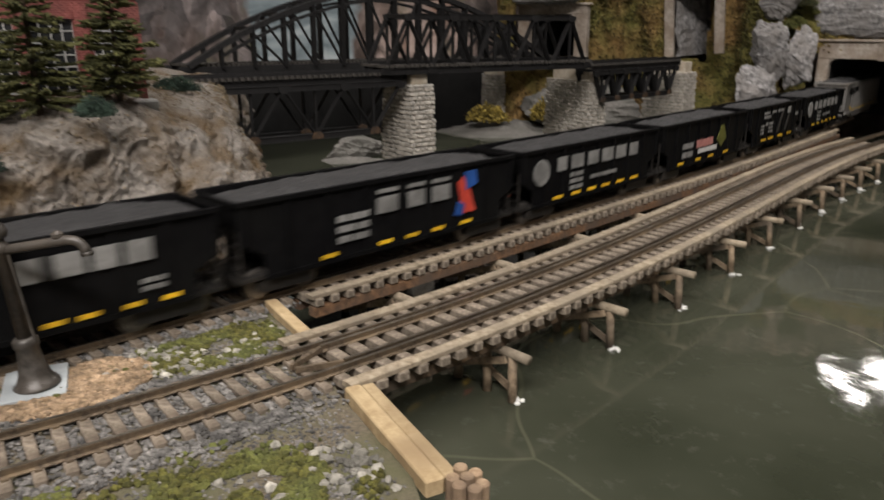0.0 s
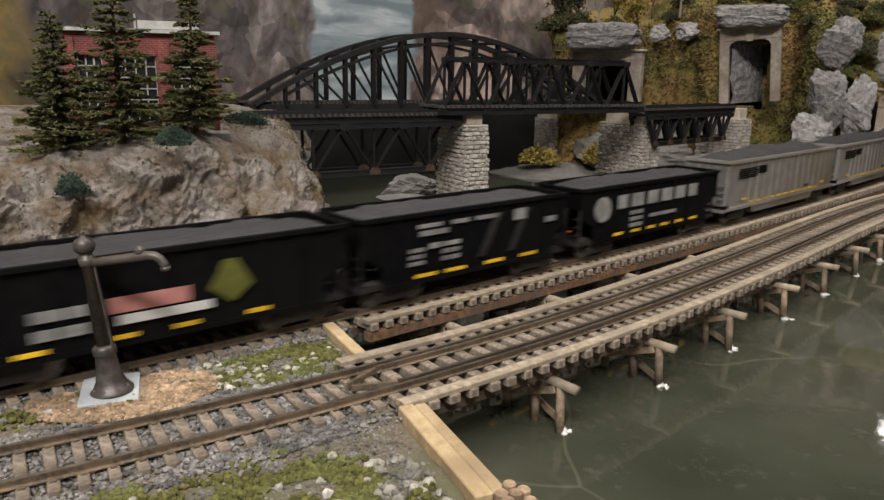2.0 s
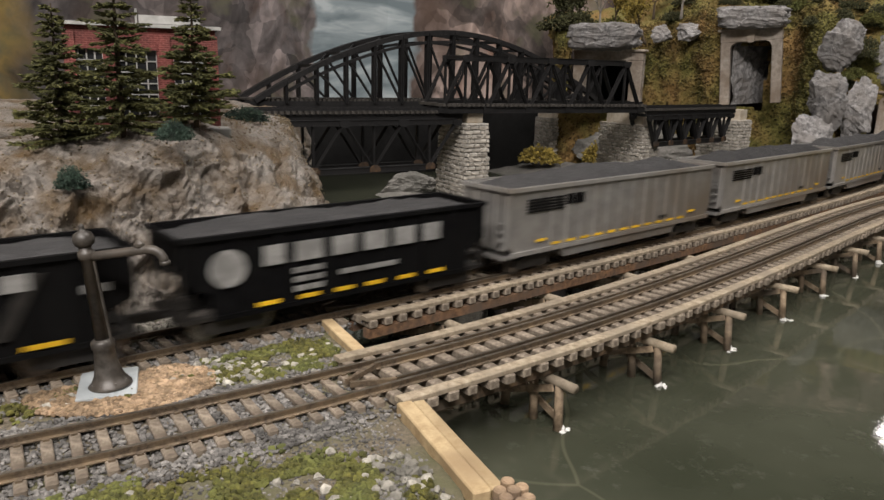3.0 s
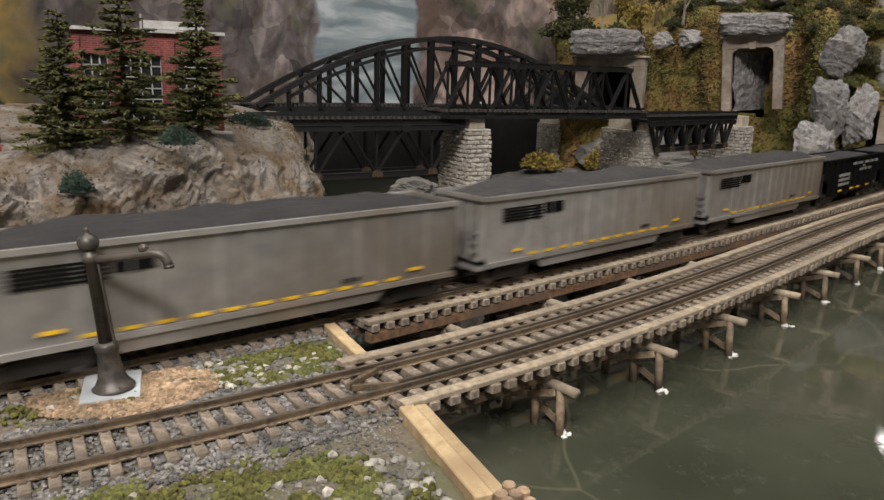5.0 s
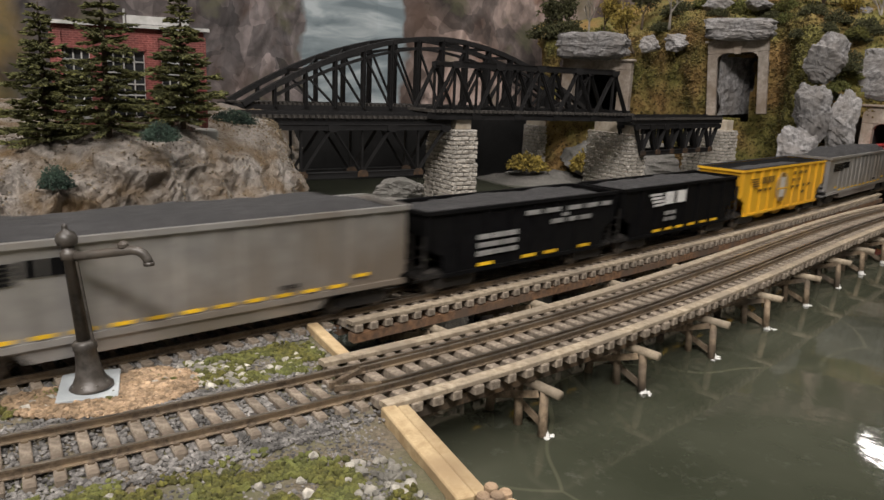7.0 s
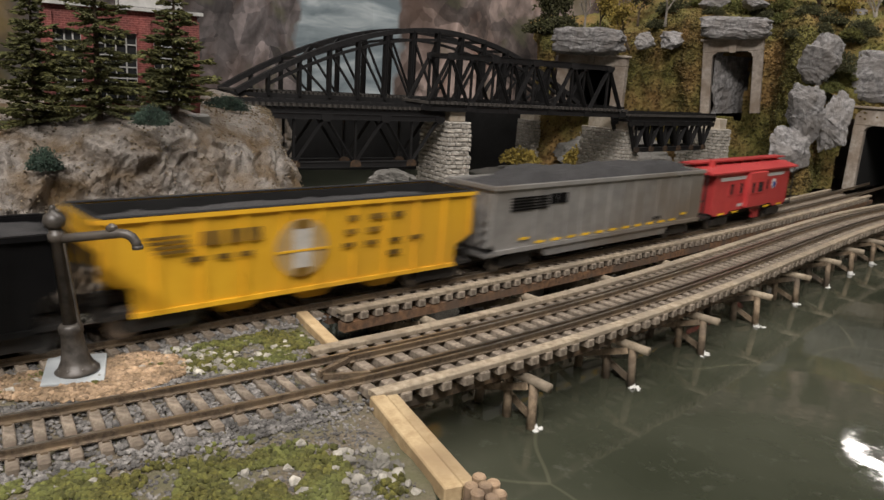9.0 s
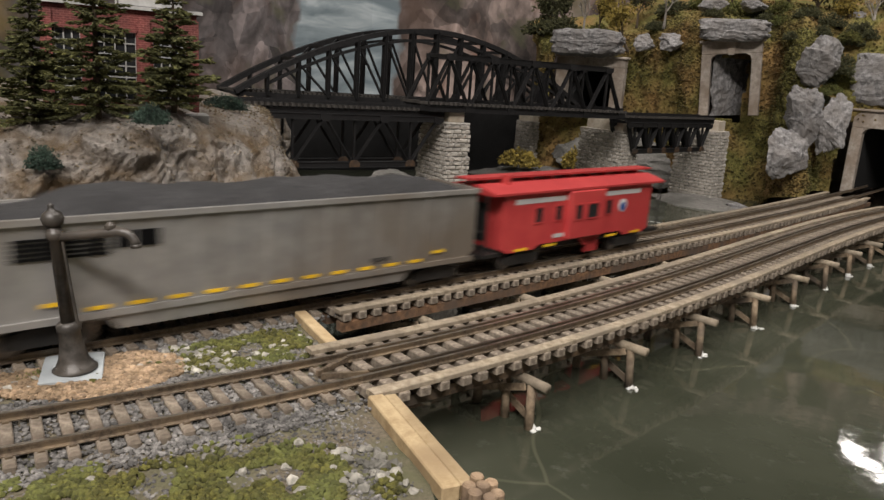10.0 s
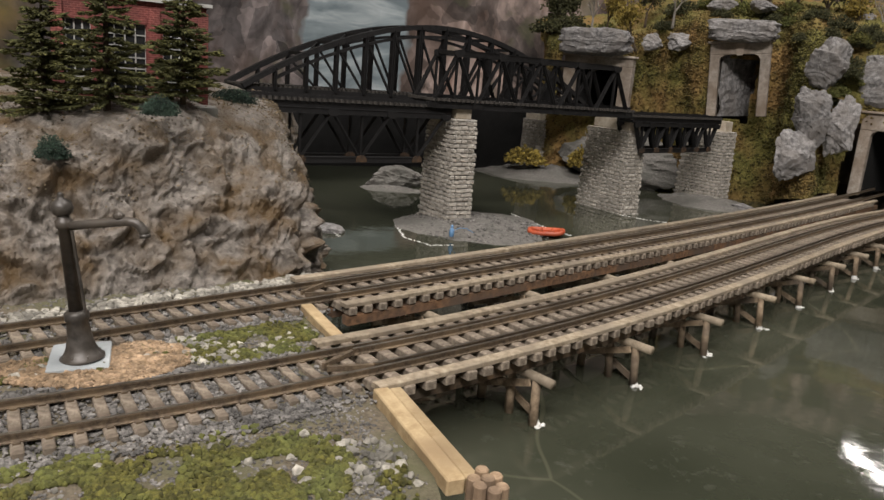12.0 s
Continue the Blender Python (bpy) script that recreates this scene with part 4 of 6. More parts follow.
def bank(name, label, c, rx, ry, h, seed, material, power=1.0):
    """A low uneven mound rising out of the water."""
    bm = bmesh.new()
    n, m = 72, 24
    mid = bm.verts.new((c[0], c[1], WATER + h))
    rings = []
    for k in range(1, m + 1):
        ring = []
        for i in range(n):
            w = 2 * math.pi * i / n
            f = k / m * (1 + 0.10 * noise.noise(Vector((math.cos(w) * 5, math.sin(w) * 5, seed))) + 0.38 * noise.noise(Vector((math.cos(w) * 1.5, math.sin(w) * 1.5, seed))))
            x, y = c[0] + rx * f * math.cos(w), c[1] + ry * f * math.sin(w)
            z = WATER + h * max(0, 1 - (k / m) ** (1.6 * power)) + 0.45 * h * noise.noise(Vector((x / 11, y / 11, seed))) * (1 - k / m) + 0.9 * noise.noise(Vector((x / 3.5, y / 3.5, seed)))
            ring.append(bm.verts.new((x, y, z if k < m else WATER - 1.5)))
        rings.append(ring)
    for i in range(n):
        bm.faces.new((mid, rings[0][i], rings[0][(i + 1) % n]))
    for p, q in zip(rings, rings[1:]):
        for i in range(n):
            j = (i + 1) % n
            bm.faces.new((p[i], q[i], q[j], p[j]))
    return single(name, bm, material, label, name.replace("_", " "), kind="structure", smooth=True)


def foam(pts, w, seed):
    """A ragged white line of dried foam where water meets a bank."""
    r = random.Random(seed)
    bm = bmesh.new()
    for (x0, y0), (x1, y1) in zip(pts, pts[1:]):
        n = int(math.hypot(x1 - x0, y1 - y0) / 1.6)
        for i in range(n):
            f = i / n
            rock(bm, (x0 + (x1 - x0) * f + r.uniform(-0.8, 0.8), y0 + (y1 - y0) * f + r.uniform(-0.8, 0.8), WATER + 0.1), (r.uniform(0.8, w), r.uniform(0.8, w), 0.7), r.random() * 30, 1, 0.5)
    single("foam_line", bm, M_FOAM, "ragged white foam along the water's edge", "foam", kind="stuff")


def portals_and_rocks():
    # the recess below the bridges is unlit: an added black panel stands for its shade
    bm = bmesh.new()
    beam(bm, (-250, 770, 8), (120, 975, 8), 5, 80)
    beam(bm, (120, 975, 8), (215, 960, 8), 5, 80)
    single("fascia_board", bm, M_DARK, "black panel added for the shade below the bridges", "board", kind="structure")
    tunnel_cut(cliffs_hill, 307, 850, 92, 42, 66, -28)
    tunnel_cut(cliffs_hill, 165, 935, 85, 64, 66, -35)
    tunnel_cut(cliffs_hill, 472, 773, 30, 104, 78, -44)
    portal("stone tunnel portal on the hillside, weathered tan and grey", (307, 813), -28, 41, 65, 10, 12, 65, tilt=-5.0)
    portal("dark tunnel portal behind the truss bridge", (164, 905), -35, 58, 50, 15, 10, 58, liner=False)
    portal("wide tan tunnel portal over both tracks", (466, 745), -44, 96, 68, 11, 17, -5, liner=False)
    boulder((462, 752, 110), (128, 22, 52), 57, "grey cast rock face above the tracks' tunnel portal", rz=-44, slab=True)
    for c, s, rz in (((154, 893, 134), (80, 30, 30), -30), ((218, 882, 138), (26, 20, 24), 0), ((246, 862, 141), (40, 24, 20), 10), ((293, 812, 153), (66, 26, 22), -28),
                     ((357, 750, 120), (50, 26, 50), 15), ((341, 728, 76), (42, 24, 56), -10), ((377, 738, 66), (36, 24, 66), 0), ((327, 722, 32), (50, 22, 60), 10),
                     ((292, 880, 186), (36, 20, 18), 0), ((436, 850, 172), (40, 24, 24), 0), ((330, 870, 186), (40, 24, 18), 30)):
        boulder(c, s, c[0] * 0.37 + c[2] + 2.6, rz=rz, slab=s[0] > 60)
    boulder((-55, 725, -21), (66, 44, 32), 71, "low grey-brown boulder lying in the river behind the pier", material=M_SAND)
    # the outcrop takes the darker sand colour for the shade below the truss
    boulder((208, 872, -6), (140, 56, 72), 64, "grey rock outcrop coloured darker for shade under the short truss", rz=-30, material=M_SAND)
    boulder((-82, 496, -27), (26, 22, 12), 72, "wet grey rock at the cliff's foot")
    boulder((304, 752, -25), (26, 14, 9), 73, "pale grey rock beside the rear trestle")
    bank("sandbank", "grey gravel sandbank round the bridge pier", (23, 556), 62, 62, 5.5, 1, M_SAND)
    bank("sandbank", "grey gravel bank under the arch bridge", (118, 905), 88, 62, 13, 2, M_SAND)
    bank("sandbank", "grey gravel bank at the abutment pier", (275, 790), 50, 50, 7, 3, M_SAND)
    bank("sandbank", "low rocks breaking the river's surface", (-60, 700), 30, 22, 3, 4, M_SAND)
    foam([(-38, 533), (-30, 496), (-10, 478), (6, 486)], 2.2, 1)
    foam([(53, 623), (74, 581), (95, 549)], 2.2, 2)
    foam([(158, 662), (174, 650), (200, 640)], 2.6, 3)
    foam([(255, 790), (280, 770), (298, 748)], 2.0, 4)
    foam([(-90, 517), (-80, 496), (-72, 480)], 2.4, 5)


# ---- plants ----


def shard(bm, c, d, length, w, r):
    """A small pointed tuft of needles or leaves."""
    d = d.normalized()
    s = d.cross(Vector((r.uniform(-1, 1), r.uniform(-1, 1), r.uniform(-1, 1)))).normalized() * w
    u = d.cross(s).normalized() * w * 0.5
    a, b, mid = c, c + d * length, c + d * length * 0.45
    pts = [bm.verts.new(p) for p in (a, b, mid + s, mid + u, mid - s, mid - u)]
    for i in range(4):
        j = (i + 1) % 4
        bm.faces.new((pts[0], pts[2 + j], pts[2 + i]))
        bm.faces.new((pts[1], pts[2 + i], pts[2 + j]))


def spruce(base, height, spread, seed, label):
    r = random.Random(seed)
    tr = thing("spruce_tree", label, "tree", "spruce trees", m=pose(*base))
    bm = bmesh.new()
    tube(bm, (0, 0, -2), (0.4, 0, height * 0.97), height * 0.022, 0.25, 7)
    part("trunk", bm, M_BARK, tr)
    bm = bmesh.new()
    n = 20
    for k in range(n):
        f = k / n
        z = height * (0.05 + 0.93 * f)
        reach = spread * (1 - f) ** 1.05 * r.uniform(0.78, 1.12) + 1.6
        turn = r.uniform(0, 6.283)
        count = r.randint(7, 9) if f < 0.75 else 5
        for i in range(count):
            w = turn + 6.283 * i / count + r.uniform(-0.3, 0.3)
            rr = reach * r.uniform(0.55, 1.2)
            lift = r.uniform(-0.30, 0.12)
            z1 = z + r.uniform(-0.8, 0.8)
            steps = max(3, int(rr / 1.1))
            tip = Vector((math.cos(w) * rr, math.sin(w) * rr, z1 + (lift + 0.12) * rr))
            tube(bm, (0, 0, z1), tip, 0.32, 0.12, 4)
            for q in range(steps):
                g = (q + 0.6) / steps
                p = Vector((math.cos(w) * rr * g, math.sin(w) * rr * g, z1 + lift * rr * g + 0.12 * rr * g * g))
                for _ in range(5):
                    side = r.uniform(-1.3, 1.3) * (1.15 - 0.5 * g)
                    dv = Vector((math.cos(w) - math.sin(w) * side, math.sin(w) + math.cos(w) * side, r.uniform(-0.45, 0.35)))
                    shard(bm, p, dv, r.uniform(1.6, 3.6), r.uniform(0.4, 0.8), r)
    part("crown", bm, M_SPRUCE, tr, "ragged dark green needles")


def bush(base, size, seed, material, label, name="bush", count=420, leaf=1.0):
    r = random.Random(seed)
    bm = bmesh.new()
    for _ in range(count):
        d = Vector((r.gauss(0, 1), r.gauss(0, 1), r.gauss(0.25, 0.8))).normalized()
        k = r.uniform(0.45, 1.0) * (1 + 0.3 * noise.noise(d * 1.6 + Vector((seed, 0, 0))))
        p = Vector((d.x * size[0], d.y * size[1], abs(d.z) * size[2] if d.z < 0 else d.z * size[2])) * k
        shard(bm, p + Vector(base), d + Vector((r.uniform(-0.8, 0.8), r.uniform(-0.8, 0.8), r.uniform(-0.5, 0.5))), leaf * r.uniform(0.18, 0.36) * max(size), leaf * r.uniform(0.06, 0.12) * max(size), r)
    single(name, bm, material, label, "bush", group="bushes")


def broadleaf(base, height, seed, material, label, leaves=500, lean=(0, 0)):
    r = random.Random(seed)
    tr = thing("broadleaf_tree", label, "tree", "hilltop trees", m=pose(*base))
    bm = bmesh.new()
    tips = []

    def grow(p, d, length, rad, depth):
        q = p + d * length
        tube(bm, p, q, rad, rad * 0.65, 6)
        if depth == 0:
            tips.append(q)
            return
        tips.append(q)
        for _ in range(3 if depth > 1 else 2):
            nd = (d + Vector((r.uniform(-0.75, 0.75), r.uniform(-0.75, 0.75), r.uniform(-0.15, 0.5)))).normalized()
            grow(q, nd, length * r.uniform(0.55, 0.8), rad * 0.62, depth - 1)

    grow(Vector((0, 0, -2)), Vector((lean[0], lean[1], 1)).normalized(), height * 0.36, height * 0.035, 3)
    part("trunk", bm, M_BARK if leaves else surface("grey_bark", (0.2, 0.18, 0.15), (0.36, 0.33, 0.29), 600, 0.9, 0.4), tr, "forked trunk and limbs")
    if leaves:
        bm = bmesh.new()
        for _ in range(leaves):
            p = r.choice(tips[4:]) + Vector((r.gauss(0, 1), r.gauss(0, 1), r.gauss(0, 1))) * height * 0.075
            shard(bm, p, Vector((r.gauss(0, 1), r.gauss(0, 1), r.gauss(0, 1))), height * r.uniform(0.05, 0.10), height * 0.022, r)
        part("crown", bm, material, tr, "loose clumped foliage")


def plants():
    spruce((-163, 290, 56.5), 56, 17.5, 1, "dark green model spruce on the cliff top")
    spruce((-141, 296, 60.5), 72, 22, 2, "tall dark green model spruce before the brick building")
    spruce((-117, 314, 65), 57, 17, 3, "dark green model spruce beside the brick wall")
    bush((-115, 284, 60.5), (7.2, 6, 7), 4, M_BUSH, "round blue-green foam bush on the slope", count=2600, leaf=0.42)
    bush((-145, 261.5, 44), (5.4, 5.4, 8.0), 5, M_BUSH, "blue-green foam bush on the slope", count=2200, leaf=0.4)
    bush((-119, 392, 61), (12, 8, 7), 6, M_BUSH, "low blue-green bush at the bridge's end", count=2400, leaf=0.35)
    bush((86, 880, -12), (22, 14, 16), 7, M_LEAF_GOLD, "golden bush on the bank under the bridge", count=520)
    bush((150, 872, -8), (12, 10, 20), 8, M_LEAF_GOLD, "golden bush beside the rear pier", count=420)
    broadleaf((155, 935, 150), 46, 9, None, "bare grey model tree on the hilltop", 0)
    broadleaf((205, 905, 130), 56, 10, M_LEAF_GOLD, "leaning yellow-green tree above the portal", 620, (-0.45, 0))
    broadleaf((240, 890, 158), 50, 11, None, "bare grey forked tree on the hilltop", 0)
    broadleaf((425, 838, 156), 46, 12, M_LEAF_GOLD, "yellow-green tree on the hilltop", 620)
    broadleaf((446, 826, 154), 50, 13, None, "bare grey forked tree above the tunnel", 0)
    for k, (x, y, z, hgt) in enumerate(((112, 975, 136, 62), (138, 985, 146, 54), (178, 958, 148, 48), (226, 965, 162, 52), (262, 950, 172, 50), (352, 905, 176, 54),
                                        (378, 890, 176, 58), (404, 872, 172, 56), (436, 866, 168, 60), (466, 850, 166, 58), (300, 955, 186, 50), (330, 935, 182, 48))):
        broadleaf((x, y, z), hgt, 90 + k, (M_LEAF_DARK, M_LEAF_DARK, M_LEAF_GOLD, M_LEAF_DARK)[k % 4], ("dark green", "dark green", "autumn gold", "dark green")[k % 4] + " model tree on the hilltop", 900)
    for k, (x, y, z, s) in enumerate(((130, 962, 156, 24), (110, 968, 150, 26), (178, 960, 150, 20), (374, 862, 160, 24), (395, 858, 158, 22), (330, 905, 182, 22), (352, 890, 176, 20), (408, 850, 150, 16),
                                      (392, 800, 128, 14), (386, 790, 108, 13), (384, 782, 90, 12), (300, 925, 190, 24), (262, 930, 180, 22), (470, 860, 170, 22), (365, 745, 98, 9), (376, 762, 74, 10), (430, 815, 158, 10), (452, 812, 156, 10),
                                      (373, 824, 177, 15), (395, 813, 169, 15), (362, 866, 185, 16), (422, 806, 164, 14), (377, 797, 158, 12), (406, 793, 154, 13), (428, 799, 158, 12), (398, 786, 130, 13), (404, 786, 112, 12), (350, 800, 152, 10),
                                      (395, 775, 120, 13), (384, 768, 100, 12), (392, 770, 80, 12), (386, 765, 60, 11), (360, 850, 170, 16), (345, 862, 172, 14), (410, 800, 150, 15), (440, 812, 150, 14), (288, 872, 176, 12), (236, 905, 160, 14), (140, 925, 142, 12))):
        bush((x, y, z - 5), (s, s * 0.7, s * 0.8), 40 + k, (M_LEAF_DARK, M_LEAF_DARK, M_GRASS)[k % 3], "dark green brush on the hillside", count=900, leaf=0.62)


# ---- the brick building ----


def brick_material():
    m = surface("red_brick", (0.13, 0.030, 0.027), (0.22, 0.060, 0.050), 500, 0.85, 0.2, c=(0.10, 0.03, 0.026), big=60)
    t = m.node_tree
    bsdf = t.nodes["Principled BSDF"]
    src = bsdf.inputs["Base Color"].links[0].from_socket
    co = t.nodes.new("ShaderNodeTexCoord")
    mp = t.nodes.new("ShaderNodeMapping")
    mp.inputs["Rotation"].default_value = (radians(90), 0, 0)
    t.links.new(co.outputs["Object"], mp.inputs["Vector"])
    br = t.nodes.new("ShaderNodeTexBrick")
    br.inputs["Scale"].default_value = 1.0
    br.inputs["Brick Width"].default_value, br.inputs["Row Height"].default_value = 2.5 * MM, 0.95 * MM
    br.inputs["Mortar Size"].default_value = 0.13 * MM
    br.inputs["Color1"].default_value, br.inputs["Color2"].default_value = (0.85, 0.85, 0.85, 1), (1.1, 1.1, 1.1, 1)
    br.inputs["Mortar"].default_value = (1.7, 2.2, 2.2, 1)
    t.links.new(mp.outputs["Vector"], br.inputs["Vector"])
    mx = t.nodes.new("ShaderNodeMix")
    mx.data_type, mx.blend_type = "RGBA", "MULTIPLY"
    mx.inputs["Factor"].default_value = 1.0
    t.links.new(src, mx.inputs["A"])
    t.links.new(br.outputs["Color"], mx.inputs["B"])
    t.links.new(mx.outputs["Result"], bsdf.inputs["Base Color"])
    return m


def factory():
    brick = brick_material()
    glass = surface("dark_glass", (0.02, 0.022, 0.024), (0.04, 0.042, 0.045), 60, 0.15, 0)
    pale = surface("pale_trim", (0.42, 0.42, 0.40), (0.55, 0.55, 0.53), 300, 0.7, 0)
    fb = thing("factory_building", "red brick industrial building with tall paned windows", "building", m=pose(-146, 332, 0, 0, 0, 24))
    z0, z1, W, D = 58, 105, 62, 55
    wins = [(-23, 13), (-3, 17), (19.5, 14)]
    zb, zt = 66, 95
    bm = bmesh.new()
    x = -W / 2
    for cx, w in wins:
        box(bm, ((x + cx - w / 2) / 2, 0, (zb + zt) / 2), (cx - w / 2 - x, 3, zt - zb))
        x = cx + w / 2
    box(bm, ((x + W / 2) / 2, 0, (zb + zt) / 2), (W / 2 - x, 3, zt - zb))
    box(bm, (0, 0, (z0 + zb) / 2), (W, 3, zb - z0))
    box(bm, (0, 0, (zt + z1) / 2), (W, 3, z1 - zt))
    part("front_wall", bm, brick, fb)
    for px in (-W / 2 + 1.5, -14, 9, W / 2 - 1.5):
        bm = bmesh.new()
        box(bm, (px, -1.9, (z0 + z1 - 3) / 2), (4.6, 1.2, z1 - 3 - z0))
        part("pilaster", bm, brick, fb)
    for sgn in (-1, 1):
        bm = bmesh.new()
        box(bm, (sgn * (W / 2 - 1.5), D / 2, (z0 + z1) / 2), (3, D - 3.2, z1 - z0))
        part("side_wall", bm, brick, fb)
    bm = bmesh.new()
    box(bm, (0, D, (z0 + z1) / 2), (W, 3, z1 - z0))
    part("rear_wall", bm, brick, fb)
    bm = bmesh.new()
    box(bm, (0, D / 2, z1 + 0.6), (W + 4, D + 6, 1.6))
    part("roof", bm, surface("roof_felt", (0.1, 0.1, 0.1), (0.18, 0.18, 0.18), 300, 0.9, 0.2), fb, "flat dark roof")
    bm = bmesh.new()
    box(bm, (0, -3.2, z1 + 0.4), (W + 5, 1.0, 1.4))
    part("gutter", bm, pale, fb, "pale roof edge")
    bm = bmesh.new()
    box(bm, (12, 8, z1 + 3.2), (26, 12, 4))
    part("skylight", bm, pale, fb, "low pale skylight")
    bm = bmesh.new()
    tube(bm, (-2, 6, z1), (-2, 6, z1 + 8), 0.5, 0.5, 8)
    part("vent_pipe", bm, pale, fb)
    for cx, w in wins:
        bm = bmesh.new()
        box(bm, (cx, 0.8, (zb + zt) / 2), (w, 0.4, zt - zb))
        wn = part("window", bm, glass, fb, "tall dark paned window")
        for i in range(5):
            bm = bmesh.new()
            box(bm, (cx - w / 2 + w * i / 4, 0.2, (zb + zt) / 2), (0.6, 0.8, zt - zb))
            part("mullion", bm, pale, wn)
        for i in range(7):
            bm = bmesh.new()
            box(bm, (cx, 0.15, zb + (zt - zb) * i / 6), (w, 0.7, 0.55))
            part("glazing_bar", bm, pale, wn)
        bm = bmesh.new()
        box(bm, (cx, -1.9, zb - 0.6), (w + 2, 1.6, 1.2))
        part("sill", bm, pale, wn)
        bm = bmesh.new()
        box(bm, (cx, -1.75, zt + 1.2), (w + 1, 0.7, 2.4))
        part("window_head", bm, brick, wn)
    bm = bmesh.new()
    worn_box(bm, (0, 0, 0), (70, 12, 5), 0.5, pose(-141, 320, 59.5, 0, 0, 24))
    single("loading_dock", bm, pale, "pale concrete strip along the building's foot", "dock")
    # a dark shed and a small red barrel cart at the cliff top's edge
    sh = thing("shed", "small dark timber shed at the cliff top", "shed", m=pose(-205, 290, 0))
    bm = bmesh.new()
    for sx in (-9, 9):
        for sy in (-7, 7):
            beam(bm, (sx, sy, 52), (sx, sy, 74), 1.4, 1.4, (1, 0, 0))
    part("post_frame", bm, M_STEEL, sh)
    bm = bmesh.new()
    extrude(bm, [(-13, 73), (13, 73), (0, 82)], -9, 9)
    part("roof", bm, M_STEEL, sh)
    bm = bmesh.new()
    box(bm, (0, 0, 53), (22, 16, 2))
    part("floor_slab", bm, M_CONCRETE, sh)
    bm = bmesh.new()
    tube(bm, (-194, 280, 56.5), (-186, 281, 56.5), 3.0, 3.0, 14)
    box(bm, (-190, 280.5, 53.6), (9, 4, 1.6))
    single("red_drum", bm, M_REDP, "red drum lying on a cradle beside the shed", "drum")


# ---- foreground things ----


def pipe(bm, pts, r, seg=12):
    """A round pipe through points in one upright plane."""
    rings = []
    for i, p in enumerate(pts):
        d = (pts[min(i + 1, len(pts) - 1)] - pts[max(i - 1, 0)]).normalized()
        side = Vector((0, 1, 0))
        up = side.cross(d).normalized()
        rings.append([bm.verts.new(p + (side * math.cos(6.2832 * j / seg) + up * math.sin(6.2832 * j / seg)) * r) for j in range(seg)])
    for a, b in zip(rings, rings[1:]):
        for j in range(seg):
            k = (j + 1) % seg
            bm.faces.new((a[j], a[k], b[k], b[j]))
    bm.faces.new(rings[0][::-1])
    bm.faces.new(rings[-1])


def foreground_things():
    cr = thing("water_crane", "dark iron railway water crane leaning on its pad", "water crane", m=pose(-101.5, 193.5, -2.2, 0, -5.5, 0))
    bm = bmesh.new()
    lathe(bm, [(6.0, 0), (6.0, 0.8), (5.0, 1.6), (4.0, 3.6), (3.3, 7), (2.9, 11.5), (3.3, 11.8), (3.3, 13.6), (2.6, 14.4)], 20)
    for i in range(8):
        w = 6.283 * i / 8
        tube(bm, (4.9 * math.cos(w), 4.9 * math.sin(w), 1.0), (4.9 * math.cos(w), 4.9 * math.sin(w), 1.9), 0.4, 0.35, 6)
    part("pedestal", bm, M_IRON, cr, "flared cast pedestal", True)
    bm = bmesh.new()
    lathe(bm, [(1.9, 14.2), (1.75, 38), (2.3, 38.2), (2.3, 40.2), (1.7, 40.6), (1.7, 41.6)], 16)
    part("column", bm, M_IRON, cr, "slender iron column", True)
    bm = bmesh.new()
    lathe(bm, [(1.5, 41.4), (2.6, 42.3), (3.0, 43.8), (2.4, 45.4), (1.0, 46.2), (0.7, 47.0), (0.9, 47.5), (0.2, 48.1)], 16)
    part("finial", bm, M_IRON, cr, "ball finial", True)
    bm = bmesh.new()
    pts = [Vector((0.5, 0, 38.6)), Vector((7, -0.3, 39.1)), Vector((14, -0.6, 39.6)), Vector((18.0, -0.8, 39.9)), Vector((19.8, -0.9, 39.6)), Vector((21.2, -0.9, 38.7)), Vector((22.0, -0.9, 37.3)), Vector((22.3, -0.9, 35.9))]
    pipe(bm, pts, 1.3)
    lathe(bm, [(1.5, 35.4), (1.5, 36.4)], 12, Matrix.Translation((22.3, -0.9, 0)))
    part("spout", bm, M_IRON, cr, "long iron spout with elbow", True)
    bm = bmesh.new()
    lathe(bm, [(0.9, 40.2), (1.5, 41.0), (1.5, 41.8), (0.5, 42.6)], 10, Matrix.Translation((15.8, -0.7, 0)))
    part("valve", bm, M_IRON, cr)
    bm = bmesh.new()
    beam(bm, (3.0, -0.6, 13), (2.2, -0.6, 37.5), 0.6, 0.6, (1, 0, 0))
    part("pull_rod", bm, M_IRON, cr)
    bm = bmesh.new()
    worn_box(bm, (0, 0, 0), (16.0, 20.5, 2.4), 0.25, pose(-103, 195.2, -3.2, 0, 0, 23))
    single("concrete_pad", bm, M_CONCRETE, "pale blue-grey square pad under the water crane", "pad")
    for pts, w, z, mt, lab in ((((-15.4, 188.5), (6.0, 144.5)), 4.6, -1.0, M_FRESH, "fresh pale pine beam at the bank's edge"), (((-11.5, 190.4), (9.7, 146.8)), 3.6, -1.4, M_FRESH, "second pine batten laid along the pine beam"),
                               (((-50, 256), (-32.5, 225)), 4.4, -1.2, M_FRESH, "fresh pale pine beam between the trestles")):
        bm = bmesh.new()
        (x0, y0), (x1, y1) = pts
        L = math.hypot(x1 - x0, y1 - y0)
        worn_box(bm, (0, 0, 0), (L, w, 4.2), 0.35, pose((x0 + x1) / 2, (y0 + y1) / 2, z - 2.1, 0, 0, math.degrees(math.atan2(y1 - y0, x1 - x0))))
